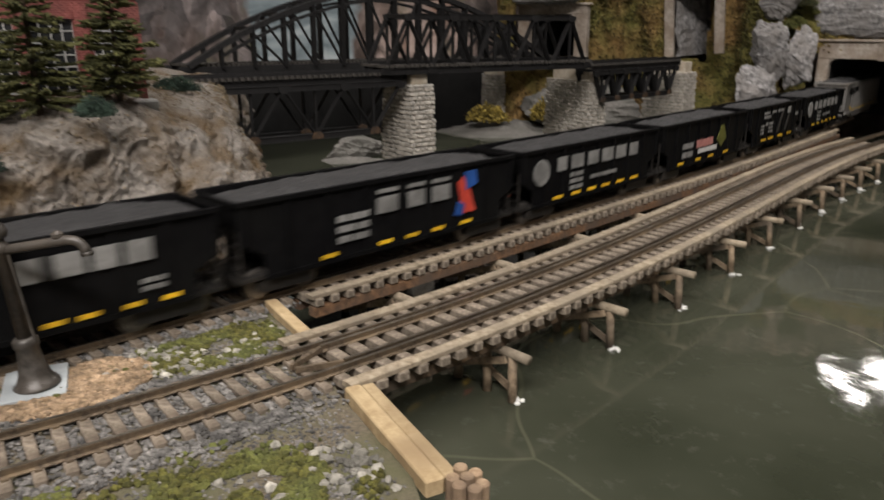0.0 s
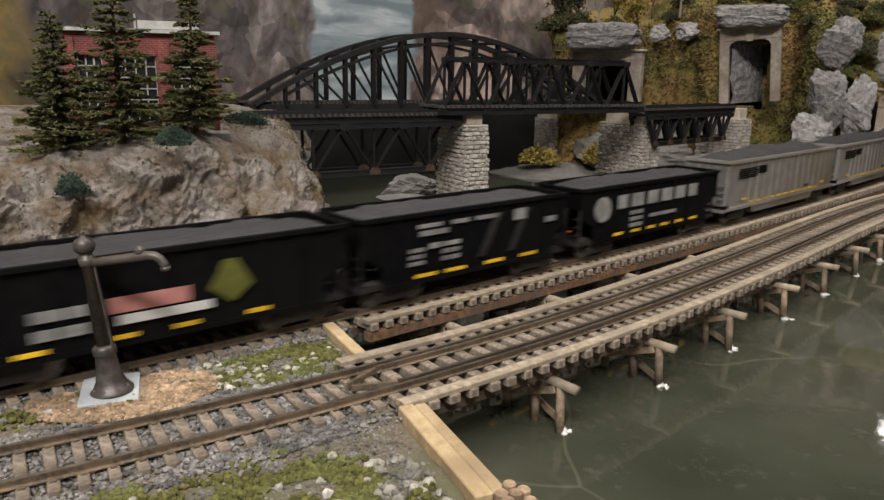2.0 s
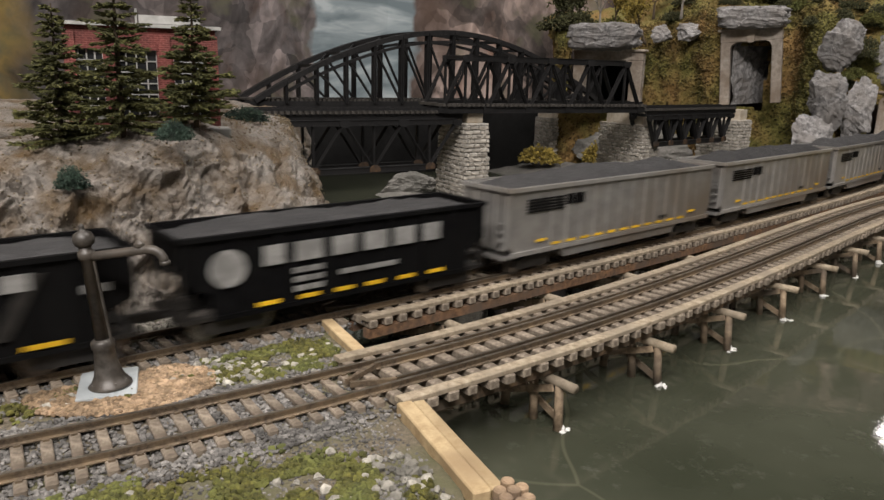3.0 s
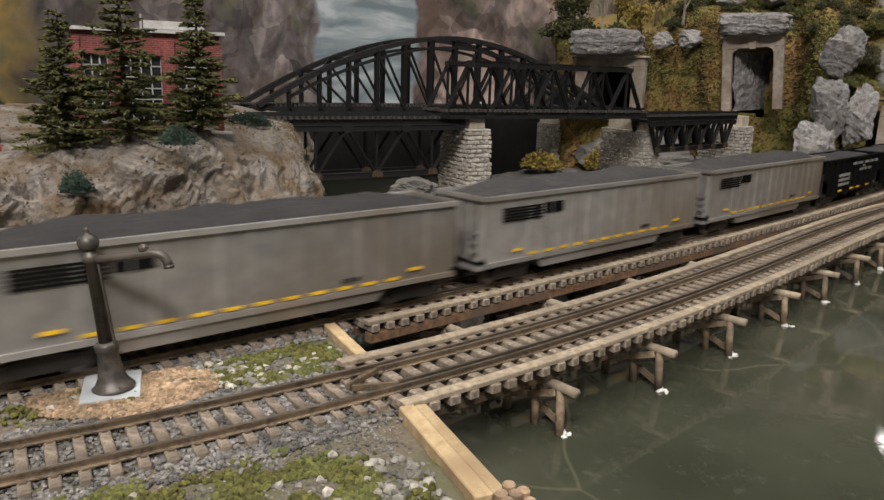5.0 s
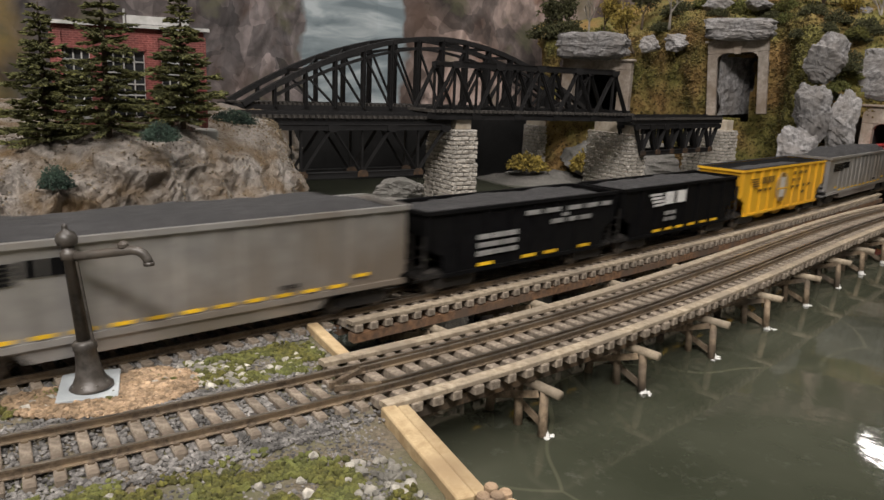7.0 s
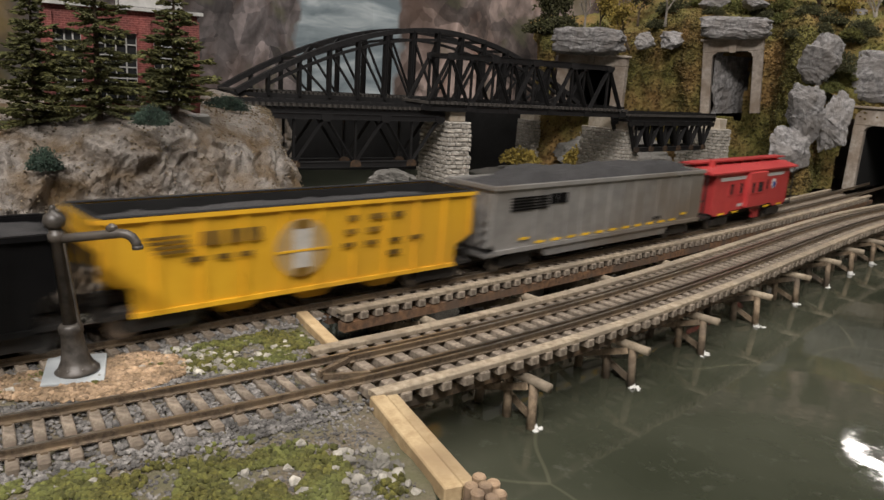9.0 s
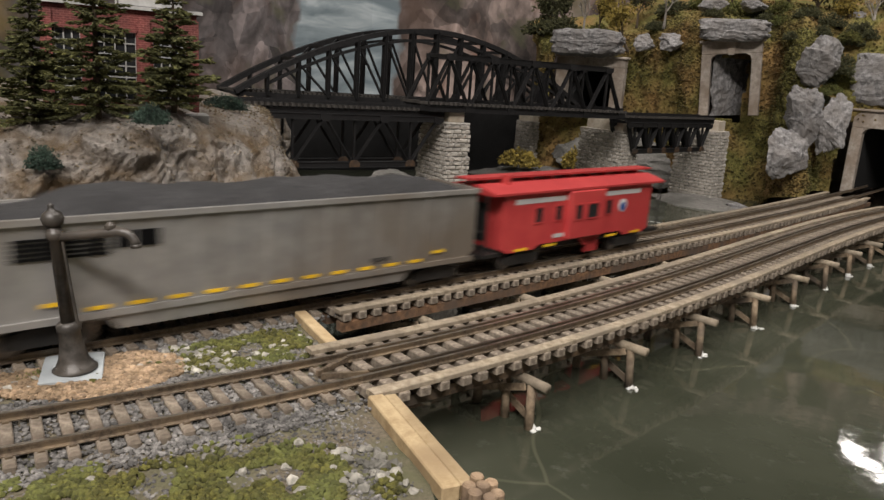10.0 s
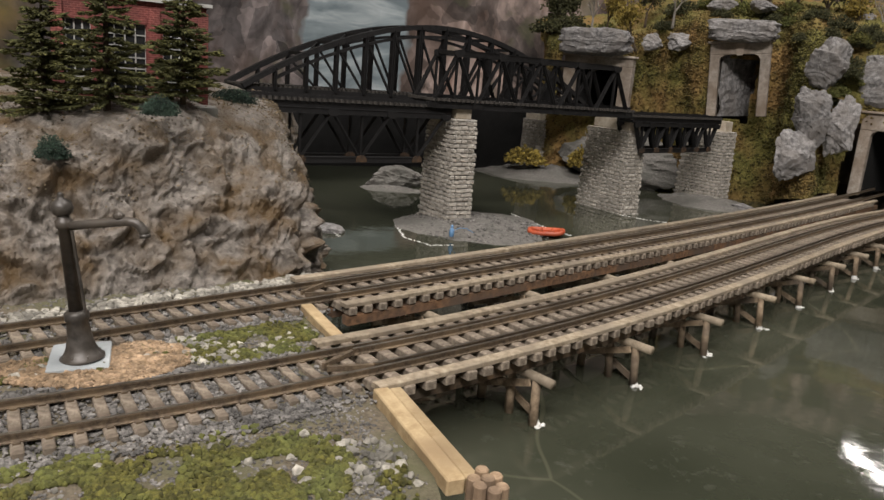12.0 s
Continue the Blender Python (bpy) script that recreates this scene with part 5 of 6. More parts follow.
        single("abutment_beam", bm, mt, lab, "beam", group="abutment beams")
    pc = thing("piling_cluster", "cluster of tan round timber piles at the beam's end", "piling", m=pose(11.5, 144.5, 0))
    for k, (dx, dy, h) in enumerate(((0, 2.5, 0.8), (3.1, 1.2, 0.3), (1.2, -1.2, 1.0), (4.4, -2.0, -0.3), (-1.8, -0.4, 0.2), (2.6, -4.4, 0.1), (-0.6, -3.8, 0.6))):
        bm = bmesh.new()
        lathe(bm, [(1.65, WATER - 1), (1.6, h - 0.4), (1.2, h)], 10, Matrix.Translation((dx, dy, 0)))
        part("timber_post", bm, M_PILE, pc)
    rf = thing("inflatable_raft", "small orange inflatable raft beached on the sandbank", "raft", m=pose(74, 540, WATER + 3.6, 3, -4, -12))
    bm = bmesh.new()
    n, k = 28, 8
    rings = []
    for i in range(n):
        w = 6.283 * i / n
        c = Vector((12.5 * math.copysign(abs(math.cos(w)) ** 0.7, math.cos(w)), 6.4 * math.copysign(abs(math.sin(w)) ** 0.7, math.sin(w)), 0.8 * abs(math.cos(w)) ** 3))
        o = Vector((math.cos(w), math.sin(w), 0))
        rings.append([bm.verts.new(c + (o * math.cos(6.283 * j / k) + Vector((0, 0, 1)) * math.sin(6.283 * j / k)) * 1.9) for j in range(k)])
    for i in range(n):
        p, q = rings[i], rings[(i + 1) % n]
        for j in range(k):
            bm.faces.new((p[j], q[j], q[(j + 1) % k], p[(j + 1) % k]))
    part("tube", bm, M_ORANGE, rf, "orange inflated tube", True)
    bm = bmesh.new()
    box(bm, (0, 0, -1.2), (22, 11, 0.6))
    part("raft_floor", bm, M_ORANGE, rf)
    for x in (-4, 4):
        bm = bmesh.new()
        tube(bm, (x, -5.5, 0.4), (x, 5.5, 0.4), 1.4, 1.4, 10)
        part("thwart", bm, M_ORANGE, rf)
    bm = bmesh.new()
    lathe(bm, [(1.4, WATER + 2.6), (1.8, WATER + 5), (1.5, WATER + 8), (0.8, WATER + 8.6), (1.1, WATER + 10), (0.3, WATER + 11)], 10, Matrix.Translation((3, 500, 0)))
    pts = [Vector((4, 499, WATER + 7)), Vector((8, 498, WATER + 9.5)), Vector((13, 498, WATER + 9.6)), Vector((18, 498, WATER + 7))]
    for p, q in zip(pts, pts[1:]):
        tube(bm, p, q, 0.3, 0.25, 6)
    single("figurine", bm, surface("figure_blue", (0.12, 0.28, 0.5), (0.2, 0.36, 0.6), 300, 0.6, 0), "tiny blue painted figurine with a bent rod", "figurine")


# ---- loose ground cover ----


def scatter(name, spots, size, material, label, seed, flat=0.7, kind="stuff", jag=0.35):
    """Small angular grains at (x, y, z), joined."""
    r = np.random.RandomState(seed)
    g = (1 + 5 ** 0.5) / 2
    v = np.array([(-1, g, 0), (1, g, 0), (-1, -g, 0), (1, -g, 0), (0, -1, g), (0, 1, g), (0, -1, -g), (0, 1, -g), (g, 0, -1), (g, 0, 1), (-g, 0, -1), (-g, 0, 1)]) / 1.9
    f = np.array([(0, 11, 5), (0, 5, 1), (0, 1, 7), (0, 7, 10), (0, 10, 11), (1, 5, 9), (5, 11, 4), (11, 10, 2), (10, 7, 6), (7, 1, 8),
                  (3, 9, 4), (3, 4, 2), (3, 2, 6), (3, 6, 8), (3, 8, 9), (4, 9, 5), (2, 4, 11), (6, 2, 10), (8, 6, 7), (9, 8, 1)])
    V, F = [], []
    for k, p in enumerate(spots):
        s = r.uniform(*size) / 2
        a = r.uniform(0, 6.283)
        c, q = math.cos(a), math.sin(a)
        w = v * (1 + r.uniform(-jag, jag, (12, 1))) * np.array([s * r.uniform(0.75, 1.25), s, s * flat])
        w = np.stack([w[:, 0] * c - w[:, 1] * q, w[:, 0] * q + w[:, 1] * c, w[:, 2]], 1) + np.array(p)
        V.append(w)
        F.append(f + 12 * k)
    me = bpy.data.meshes.new(name)
    me.from_pydata((np.concatenate(V) * MM).tolist(), [], np.concatenate(F).tolist())
    me.materials.append(material)
    return tagged(new(name, me), label, name.replace("_", " "), "", kind)


def grains(material, lo=0.55, hi=1.4):
    """Each grain its own shade."""
    t = material.node_tree
    geo = t.nodes.new("ShaderNodeNewGeometry")
    hs = [n for n in t.nodes if n.bl_idname == "ShaderNodeHueSaturation"][0]
    mr = t.nodes.new("ShaderNodeMapRange")
    mr.inputs["To Min"].default_value, mr.inputs["To Max"].default_value = lo, hi
    t.links.new(geo.outputs["Random Per Island"], mr.inputs["Value"])
    t.links.new(mr.outputs["Result"], hs.inputs["Value"])
    return material


def ground_cover():
    r = random.Random(21)
    for m in (M_BALLAST, M_TAN, M_WHITE_STONE, M_GRASS, M_SPRUCE, M_BUSH, M_LEAF_DARK, M_LEAF_GOLD):
        grains(m)
    spots = []
    for line, s1, lo, hi in ((NEAR, S_NEAR0 - 1, -21, 23), (BACK, S_BACK0 - 1, -19, 19)):
        for _ in range(6200 if line is NEAR else 4200):
            s = s1 - abs(r.triangular(0, 190, 30))
            o = r.uniform(lo, hi)
            x, y, h = line.at(s, o)
            z = land_height(x, y) + 0.5
            if abs(o) < 15.2:
                ph = ((s - (-330 if line is NEAR else -420)) / (6.3 if line is NEAR else 6.1)) % 1
                if min(ph, 1 - ph) < 0.24:
                    continue
                z = -3.5 + r.uniform(-0.3, 0.25)
            spots.append((x, y, z))
    scatter("ballast", spots, (0.9, 1.7), M_BALLAST, "grey crushed ballast between and beside the ties", 1)
    spots = []
    while len(spots) < 2600:
        a, k = r.uniform(0, 6.283), r.uniform(0, 1) ** 0.5
        u, v = 26 * k * math.cos(a), 17 * k * math.sin(a)
        c, q = math.cos(0.42), math.sin(0.42)
        x, y = -98 + u * c - v * q, 194 + u * q + v * c
        d = (x + 103) * c + (y - 195.2) * q, -(x + 103) * q + (y - 195.2) * c
        if abs(d[0]) < 8.2 and abs(d[1]) < 10.4:
            continue
        if min((NEAR.x - x) ** 2 + (NEAR.y - y) ** 2) < 16 ** 2 or min((BACK.x - x) ** 2 + (BACK.y - y) ** 2) < 16 ** 2:
            continue
        spots.append((x, y, land_height(x, y) + 0.6 + r.uniform(0, 0.5)))
    scatter("tan_gravel", spots, (1.0, 2.1), M_TAN, "coarse tan gravel spread round the crane's pad", 2)
    spots = []
    for cx, cy, sx, sy, n in ((-72, 212, 12, 5, 80), (-66, 205, 8, 4, 34), (-14, 152, 7, 5, 34), (-6, 158, 6, 4, 18), (-50, 130, 26, 7, 22), (-30, 145, 14, 7, 22), (-50, 222, 16, 9, 26), (-118, 190, 9, 9, 40), (-35, 235, 6, 6, 30)):
        for _ in range(n):
            x, y = r.gauss(cx, sx), r.gauss(cy, sy)
            if x < land_edge(y) - 4 and min((NEAR.x - x) ** 2 + (NEAR.y - y) ** 2) > 17 ** 2 and min((BACK.x - x) ** 2 + (BACK.y - y) ** 2) > 17 ** 2:
                spots.append((x, y, land_height(x, y) + 0.5))
    scatter("pale_stones", spots, (1.4, 3.6), M_WHITE_STONE, "loose whitish stones lying on the bank", 3, 0.8)
    spots = []
    for _ in range(560):
        s = r.uniform(-190, -48)
        x, y, h = BACK.at(s, -r.uniform(17, 27))
        spots.append((x, y, land_height(x, y) + 0.6))
    scatter("cliff_foot_gravel", spots, (1.5, 3.4), M_WHITE_STONE, "whitish gravel along the cliff's foot", 4, 0.8)
    spots = []
    for cx, cy, sx, sy, n in ((-62, 130, 22, 8, 3600), (-34, 148, 11, 6, 1700), (-90, 134, 14, 6, 900), (-54, 224, 13, 7, 1900), (-44, 214, 9, 5, 700), (-118, 186, 8, 6, 500), (-20, 135, 8, 8, 700), (-70, 208, 8, 4, 300)):
        for _ in range(n):
            x, y = r.gauss(cx, sx), r.gauss(cy, sy)
            k = noise.noise(Vector((x / 9, y / 9, 2)))
            if k > -0.12 and x < land_edge(y) - 5 and min((NEAR.x - x) ** 2 + (NEAR.y - y) ** 2) > 19 ** 2 and min((BACK.x - x) ** 2 + (BACK.y - y) ** 2) > 18 ** 2:
                spots.append((x, y, land_height(x, y) + 0.3 + r.uniform(0, 1.3) * max(0, k + 0.3)))
    scatter("moss_clumps", spots, (0.9, 2.3), M_GRASS, "tufts of yellow-green foam moss", 5, 0.9)
    spots = []
    while len(spots) < 9000:
        y = r.uniform(95, 275)
        x = land_edge(y) - 2 - abs(r.triangular(0, 130, 8))
        if min((NEAR.x - x) ** 2 + (NEAR.y - y) ** 2) > 14 ** 2 and min((BACK.x - x) ** 2 + (BACK.y - y) ** 2) > 14 ** 2:
            spots.append((x, y, land_height(x, y) + 0.1))
    scatter("fine_gravel", spots, (0.45, 1.2), M_BALLAST, "fine grey gravel and grit over the soil", 6)
    spots = []
    for _ in range(1600):
        a, k = r.uniform(0, 6.283), r.uniform(0, 1) ** 0.6
        x, y = 23 + 58 * k * math.cos(a), 556 + 58 * k * math.sin(a)
        spots.append((x, y, WATER + 5.2 * max(0, 1 - k ** 1.6) + 0.3))
    scatter("bank_pebbles", spots, (0.8, 2.6), M_BALLAST, "wet grey pebbles over the sandbank", 8)
    # turf on the hill and scrub on the cliff top
    for ob, n, size, mats, pick in ((cliffs_hill, 42000, (0.9, 3.0), ((M_TURF_HILL, "turf_tufts", "olive and ochre turf tufts on the slope"),), lambda p: p.y < 960),
                                    (bpy.data.objects["cliff"], 6500, (0.4, 1.15), ((M_SCRUB, "scrub", "brown and ochre scrub on the cliff top"),), lambda p: p.z > 26 and p.y < 480)):
        ps = [(q.center / MM).copy() for q in ob.data.polygons]
        ps = [p for p in ps if pick(p)]
        spots = [tuple(r.choice(ps) + Vector((r.uniform(-2, 2), r.uniform(-2, 2), r.uniform(-1.5, 1.5)))) for _ in range(n)]
        mt, nm, lab = mats[0]
        scatter(nm, spots, size, grains(mt, 0.4, 1.5), lab, 7, 0.8)


M_SCRUB = surface("scrub", (0.11, 0.088, 0.055), (0.26, 0.20, 0.125), 900, 0.95, 0.3, spread=0.4)
bridges()
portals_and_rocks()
plants()
factory()
foreground_things()
ground_cover()

# ---- the train ----
SPEED = 197.0


def bogie(parent, x, label="black sideframe truck"):
    b = new("truck")
    b.parent = parent
    tagged(b, label)
    for sgn in (-1, 1):
        bm = bmesh.new()
        extrude(bm, [(x - 11.5, 3.4), (x - 9, 2.6), (x + 9, 2.6), (x + 11.5, 3.4), (x + 11.5, 6.6), (x + 6, 7.6), (x + 3, 9.2), (x - 3, 9.2), (x - 6, 7.6), (x - 11.5, 6.6)], sgn * 10.8, sgn * 12.8)
        part("sideframe", bm, M_TRUCK, b)
        for dx in (-9.5, 9.5):
            bm = bmesh.new()
            tube(bm, (x + dx, sgn * 8.2, 5.2), (x + dx, sgn * 9.4, 5.2), 5.6, 5.6, 18)
            tube(bm, (x + dx, sgn * 9.4, 5.2), (x + dx, sgn * 10.6, 5.2), 5.1, 5.0, 18)
            part("wheel", bm, M_WHEEL, b, "steel wheel")
    bm = bmesh.new()
    box(bm, (x, 0, 6.5), (6, 21, 3))
    for dx in (-9.5, 9.5):
        tube(bm, (x + dx, -8, 5.2), (x + dx, 8, 5.2), 1.1, 1.1, 8)
    part("bolster", bm, M_TRUCK, b)
    return b


def coupler(parent, x, sgn):
    bm = bmesh.new()
    box(bm, (x + sgn * 2.6, 0, 8.8), (6.5, 2.2, 2.6))
    box(bm, (x + sgn * 6.2, 0.6, 8.8), (2.6, 3.4, 3.4))
    part("coupler", bm, M_TRUCK, parent, "knuckle coupler")


def plate(parent, name, x, z, w, h, side, material, label="", y=None):
    """A painted panel on a car's side."""
    bm = bmesh.new()
    box(bm, (x, side * y, z), (w, 0.16, h))
    return part(name, bm, material, parent, label)


def writing(parent, x, z, w, h, side, y, material=None, rows=1, seed=0, slant=0):
    """Bars that stand for lettering too small to read."""
    r = random.Random(seed)
    for k in range(rows):
        bm = bmesh.new()
        u = x - w / 2
        hh = h / rows * 0.72
        while u < x + w / 2 - 0.6:
            a = r.uniform(0.9, 1.5) * max(hh * 0.78, 1.6)
            box(bm, (u + a / 2, side * y, z + h / 2 - (k + 0.5) * h / rows), (a * 0.66, 0.14, hh))
            u += a
        part("lettering", bm, material or M_WHITE, parent, "lettering worn to plain bars")


def coal(parent, L, w, z, peak, seed):
    bm = bmesh.new()
    nx, ny = 56, 14
    vs = []
    for i in range(nx + 1):
        line = []
        for j in range(ny + 1):
            x, y = -L / 2 + L * i / nx, -w / 2 + w * j / ny
            e = min(1, min(i, nx - i) / 9) * min(1, min(j, ny - j) / 3.0 + 0.15)
            hz = z + peak * e ** 0.7 * (0.85 + 0.35 * noise.noise(Vector((x / 22, y / 22, seed)))) + 0.9 * noise.noise(Vector((x / 6, y / 6, seed))) + 0.6 * noise.noise(Vector((x / 2.5, y / 2.5, seed)))
            line.append(bm.verts.new((x, y, hz)))
        vs.append(line)
    for i in range(nx):
        for j in range(ny):
            bm.faces.new((vs[i][j], vs[i + 1][j], vs[i + 1][j + 1], vs[i][j + 1]))
    part("coal_load", bm, M_COAL, parent, "heaped grey-black coal load", kind="stuff")


def hopper(name, label, L, top, paint, marks, seed, ribs=9, peak=3.5, rim=0.0):
    """An open hopper car with sloped ends, ribs, discharge bays, trucks and coal."""
    car = thing(name, label, "train car", "train cars")
    h = L / 2
    for sgn, side in ((-1, "near"), (1, "far")):
        bm = bmesh.new()
        out = [(-h + 1, top), (h - 1, top), (h - 1, 21), (h - 10, 17), (h - 11, 8.5), (-h + 11, 8.5), (-h + 10, 17), (-h + 1, 21)]
        extrude(bm, out, sgn * 13.6, sgn * 14.6)
        part("side_sheet", bm, paint, car)
        for i in range(ribs):
            x = -h + 3 + (L - 6) * i / (ribs - 1)
            lo = 9.2 if abs(x) < h - 11 else 21
            bm = bmesh.new()
            box(bm, (x, sgn * 15.1, (lo + top - 0.6) / 2), (1.3, 1.1, top - 0.6 - lo))
            part("rib", bm, paint, car)
        bm = bmesh.new()
        box(bm, (0, sgn * 14.9, top - 0.3), (L - 1.6, 2.0, 1.5))
        part("top_chord", bm, paint, car)
        bm = bmesh.new()
        box(bm, (0, sgn * 14.6, 8.6), (L - 21, 1.5, 1.6))
        part("side_sill", bm, paint, car)
    for sgn in (-1, 1):
        bm = bmesh.new()
        pts = [(sgn * (h - 1), -13.6, top), (sgn * (h - 1), 13.6, top), (sgn * (h - 1), 13.6, top - 10), (sgn * (h - 1), -13.6, top - 10),
               (sgn * (h - 24), -13.6, 9), (sgn * (h - 24), 13.6, 9)]
        faces(bm, pts, [(0, 1, 2, 3), (3, 2, 5, 4)])
        bmesh.ops.solidify(bm, geom=bm.faces[:], thickness=0.8)
        box(bm, (sgn * (h - 0.6), 0, top - 0.3), (1.6, 29, 1.5))
        part("slope_sheet", bm, paint, car)
        bm = bmesh.new()
        for y in (-12.5, -4, 4, 12.5):
            beam(bm, (sgn * (h - 1.5), y, top - 9), (sgn * (h - 1.5), y, 8.5), 0.9, 0.9, (1, 0, 0))
        for z in (13, 17, 21):
            beam(bm, (sgn * (h - 1.2), -12.5, z), (sgn * (h - 1.2), -8.5, z), 0.5, 0.5)
        box(bm, (sgn * (h - 9), 0, 8.4), (18, 27, 1.4))
        part("end_frame", bm, M_TRUCK if paint is not M_SILVER else paint, car, "end posts and ladder")
        coupler(car, sgn * (h - 0.5), sgn)
        bogie(car, sgn * (h - 19))
    for k in (-1, 0, 1):
        x = k * (L - 62) / 3
        w = (L - 62) / 7
        bm = bmesh.new()
        extrude(bm, [(x - w, 9), (x + w, 9), (x + w * 0.35, 3.6), (x - w * 0.35, 3.6)], -11, 11)
        part("discharge_bay", bm, paint, car)
    bm = bmesh.new()
    box(bm, (0, 0, 8), (L - 6, 4, 3))
    part("centre_sill", bm, M_TRUCK, car)
    coal(car, L - 4, 27, top - 2.2 + rim, peak, seed)
    if paint is M_YELLOW:
        for sgn in (-1, 1):
            bm = bmesh.new()
            box(bm, (0, sgn * 13.2, top - 5), (L - 4, 0.5, 10))
            box(bm, (0, sgn * 14.5, top + 0.6), (L - 1.6, 2.6, 0.3))
            part("rim_cap", bm, M_DARK, car, "black rim and lining")
            bm = bmesh.new()
            box(bm, (sgn * (h - 1.9), 0, top - 5), (0.4, 26, 10))
            box(bm, (sgn * (h - 0.9), 0, top + 0.62), (2.2, 26, 0.3))
            part("rim_cap", bm, M_DARK, car, "black rim and lining")
    marks(car, h)
    return car


def gondola(label, L, top, seed, peak):
    """A silver bathtub coal car with a long tub and smooth flared ends."""
    car = thing("coal_gondola", label, "train car", "train cars")
    h = L / 2
    for sgn in (-1, 1):
        bm = bmesh.new()
        extrude(bm, [(-h + 1, top), (h - 1, top), (h - 1, 14), (h - 6, 10), (h - 36, 9.5), (h - 40, 5), (-h + 40, 5), (-h + 36, 9.5), (-h + 6, 10), (-h + 1, 14)], sgn * 13.8, sgn * 15)
        part("side_sheet", bm, M_SILVER, car)
        for i in range(13):
            x = -h + 30 + (L - 46) * i / 12
            bm = bmesh.new()
            box(bm, (x, sgn * 15.15, (12.5 + top) / 2), (1.8, 0.5, top - 13))
            part("rib", bm, M_SILVER, car)
        bm = bmesh.new()
        box(bm, (0, sgn * 15.2, top - 0.3), (L - 1.6, 2.0, 1.8))
        box(bm, (0, sgn * 15.3, 10.5), (L - 4, 1.4, 2.0))
        part("chord", bm, M_SILVER, car, "bright rolled edge")
        bm = bmesh.new()
        x0 = -h + 17 if sgn < 0 else h - 17
        for k in range(5):
            box(bm, (x0 + 8, sgn * 15.45, top - 5.5 - k * 1.35), (26, 0.3, 0.8))
        part("stripe_panel", bm, M_BLACK, car, "black striped emblem panel")
        bm = bmesh.new()
        for dx, w in ((25, 5), (32, 7)):
            box(bm, (x0 + dx, sgn * 15.45, top - 7.2), (w, 0.3, 5.0))
        part("emblem", bm, M_BLACK, car, "black emblem block")
        for i in range(13):
            plate(car, "reflector", -h + 22 + (L - 44) * i / 12, 12.8 if i not in (0, 12) else 15.5, 6.5, 1.2, sgn, M_STRIPE, "amber reflector strip", 15.75)
        writing(car, h - 52, 15.5, 8, 2.2, sgn, 15.75, M_TRUCK, 1, seed + 3)
    for sgn in (-1, 1):
        bm = bmesh.new()
        faces(bm, [(sgn * (h - 1), -13.8, top), (sgn * (h - 1), 13.8, top), (sgn * (h - 1), 13.8, 12), (sgn * (h - 1), -13.8, 12)], [(0, 1, 2, 3)])
        bmesh.ops.solidify(bm, geom=bm.faces[:], thickness=1.0)
        part("end_sheet", bm, M_SILVER, car)
        for y in (-13, -6, 0, 6, 13):
            bm = bmesh.new()
            box(bm, (sgn * (h - 0.2), y, 25), (1.2, 1.4, 24))
            part("end_post", bm, M_SILVER, car)
        bm = bmesh.new()
        box(bm, (sgn * (h - 0.4), 0, top - 0.3), (1.6, 31, 1.8))
        part("end_chord", bm, M_SILVER, car)
        bm = bmesh.new()
        for z in (13, 17, 21, 25):
            beam(bm, (sgn * (h + 0.7), -13.5, z), (sgn * (h + 0.7), -9, z), 0.5, 0.5)
        box(bm, (sgn * (h - 4), 0, 9), (9, 27, 1.6))
        part("end_platform", bm, M_SILVER, car, "end platform with ladder rungs")
        coupler(car, sgn * (h - 0.5), sgn)
        bogie(car, sgn * (h - 20))
    bm = bmesh.new()
    extrude(bm, [(-h + 42, 6), (h - 42, 6), (h - 46, 3.4), (-h + 46, 3.4)], -11, 11)
    part("tub", bm, M_SILVER, car, "rounded silver tub belly")
    coal(car, L - 4, 27, top - 1.8, peak, seed)
    return car


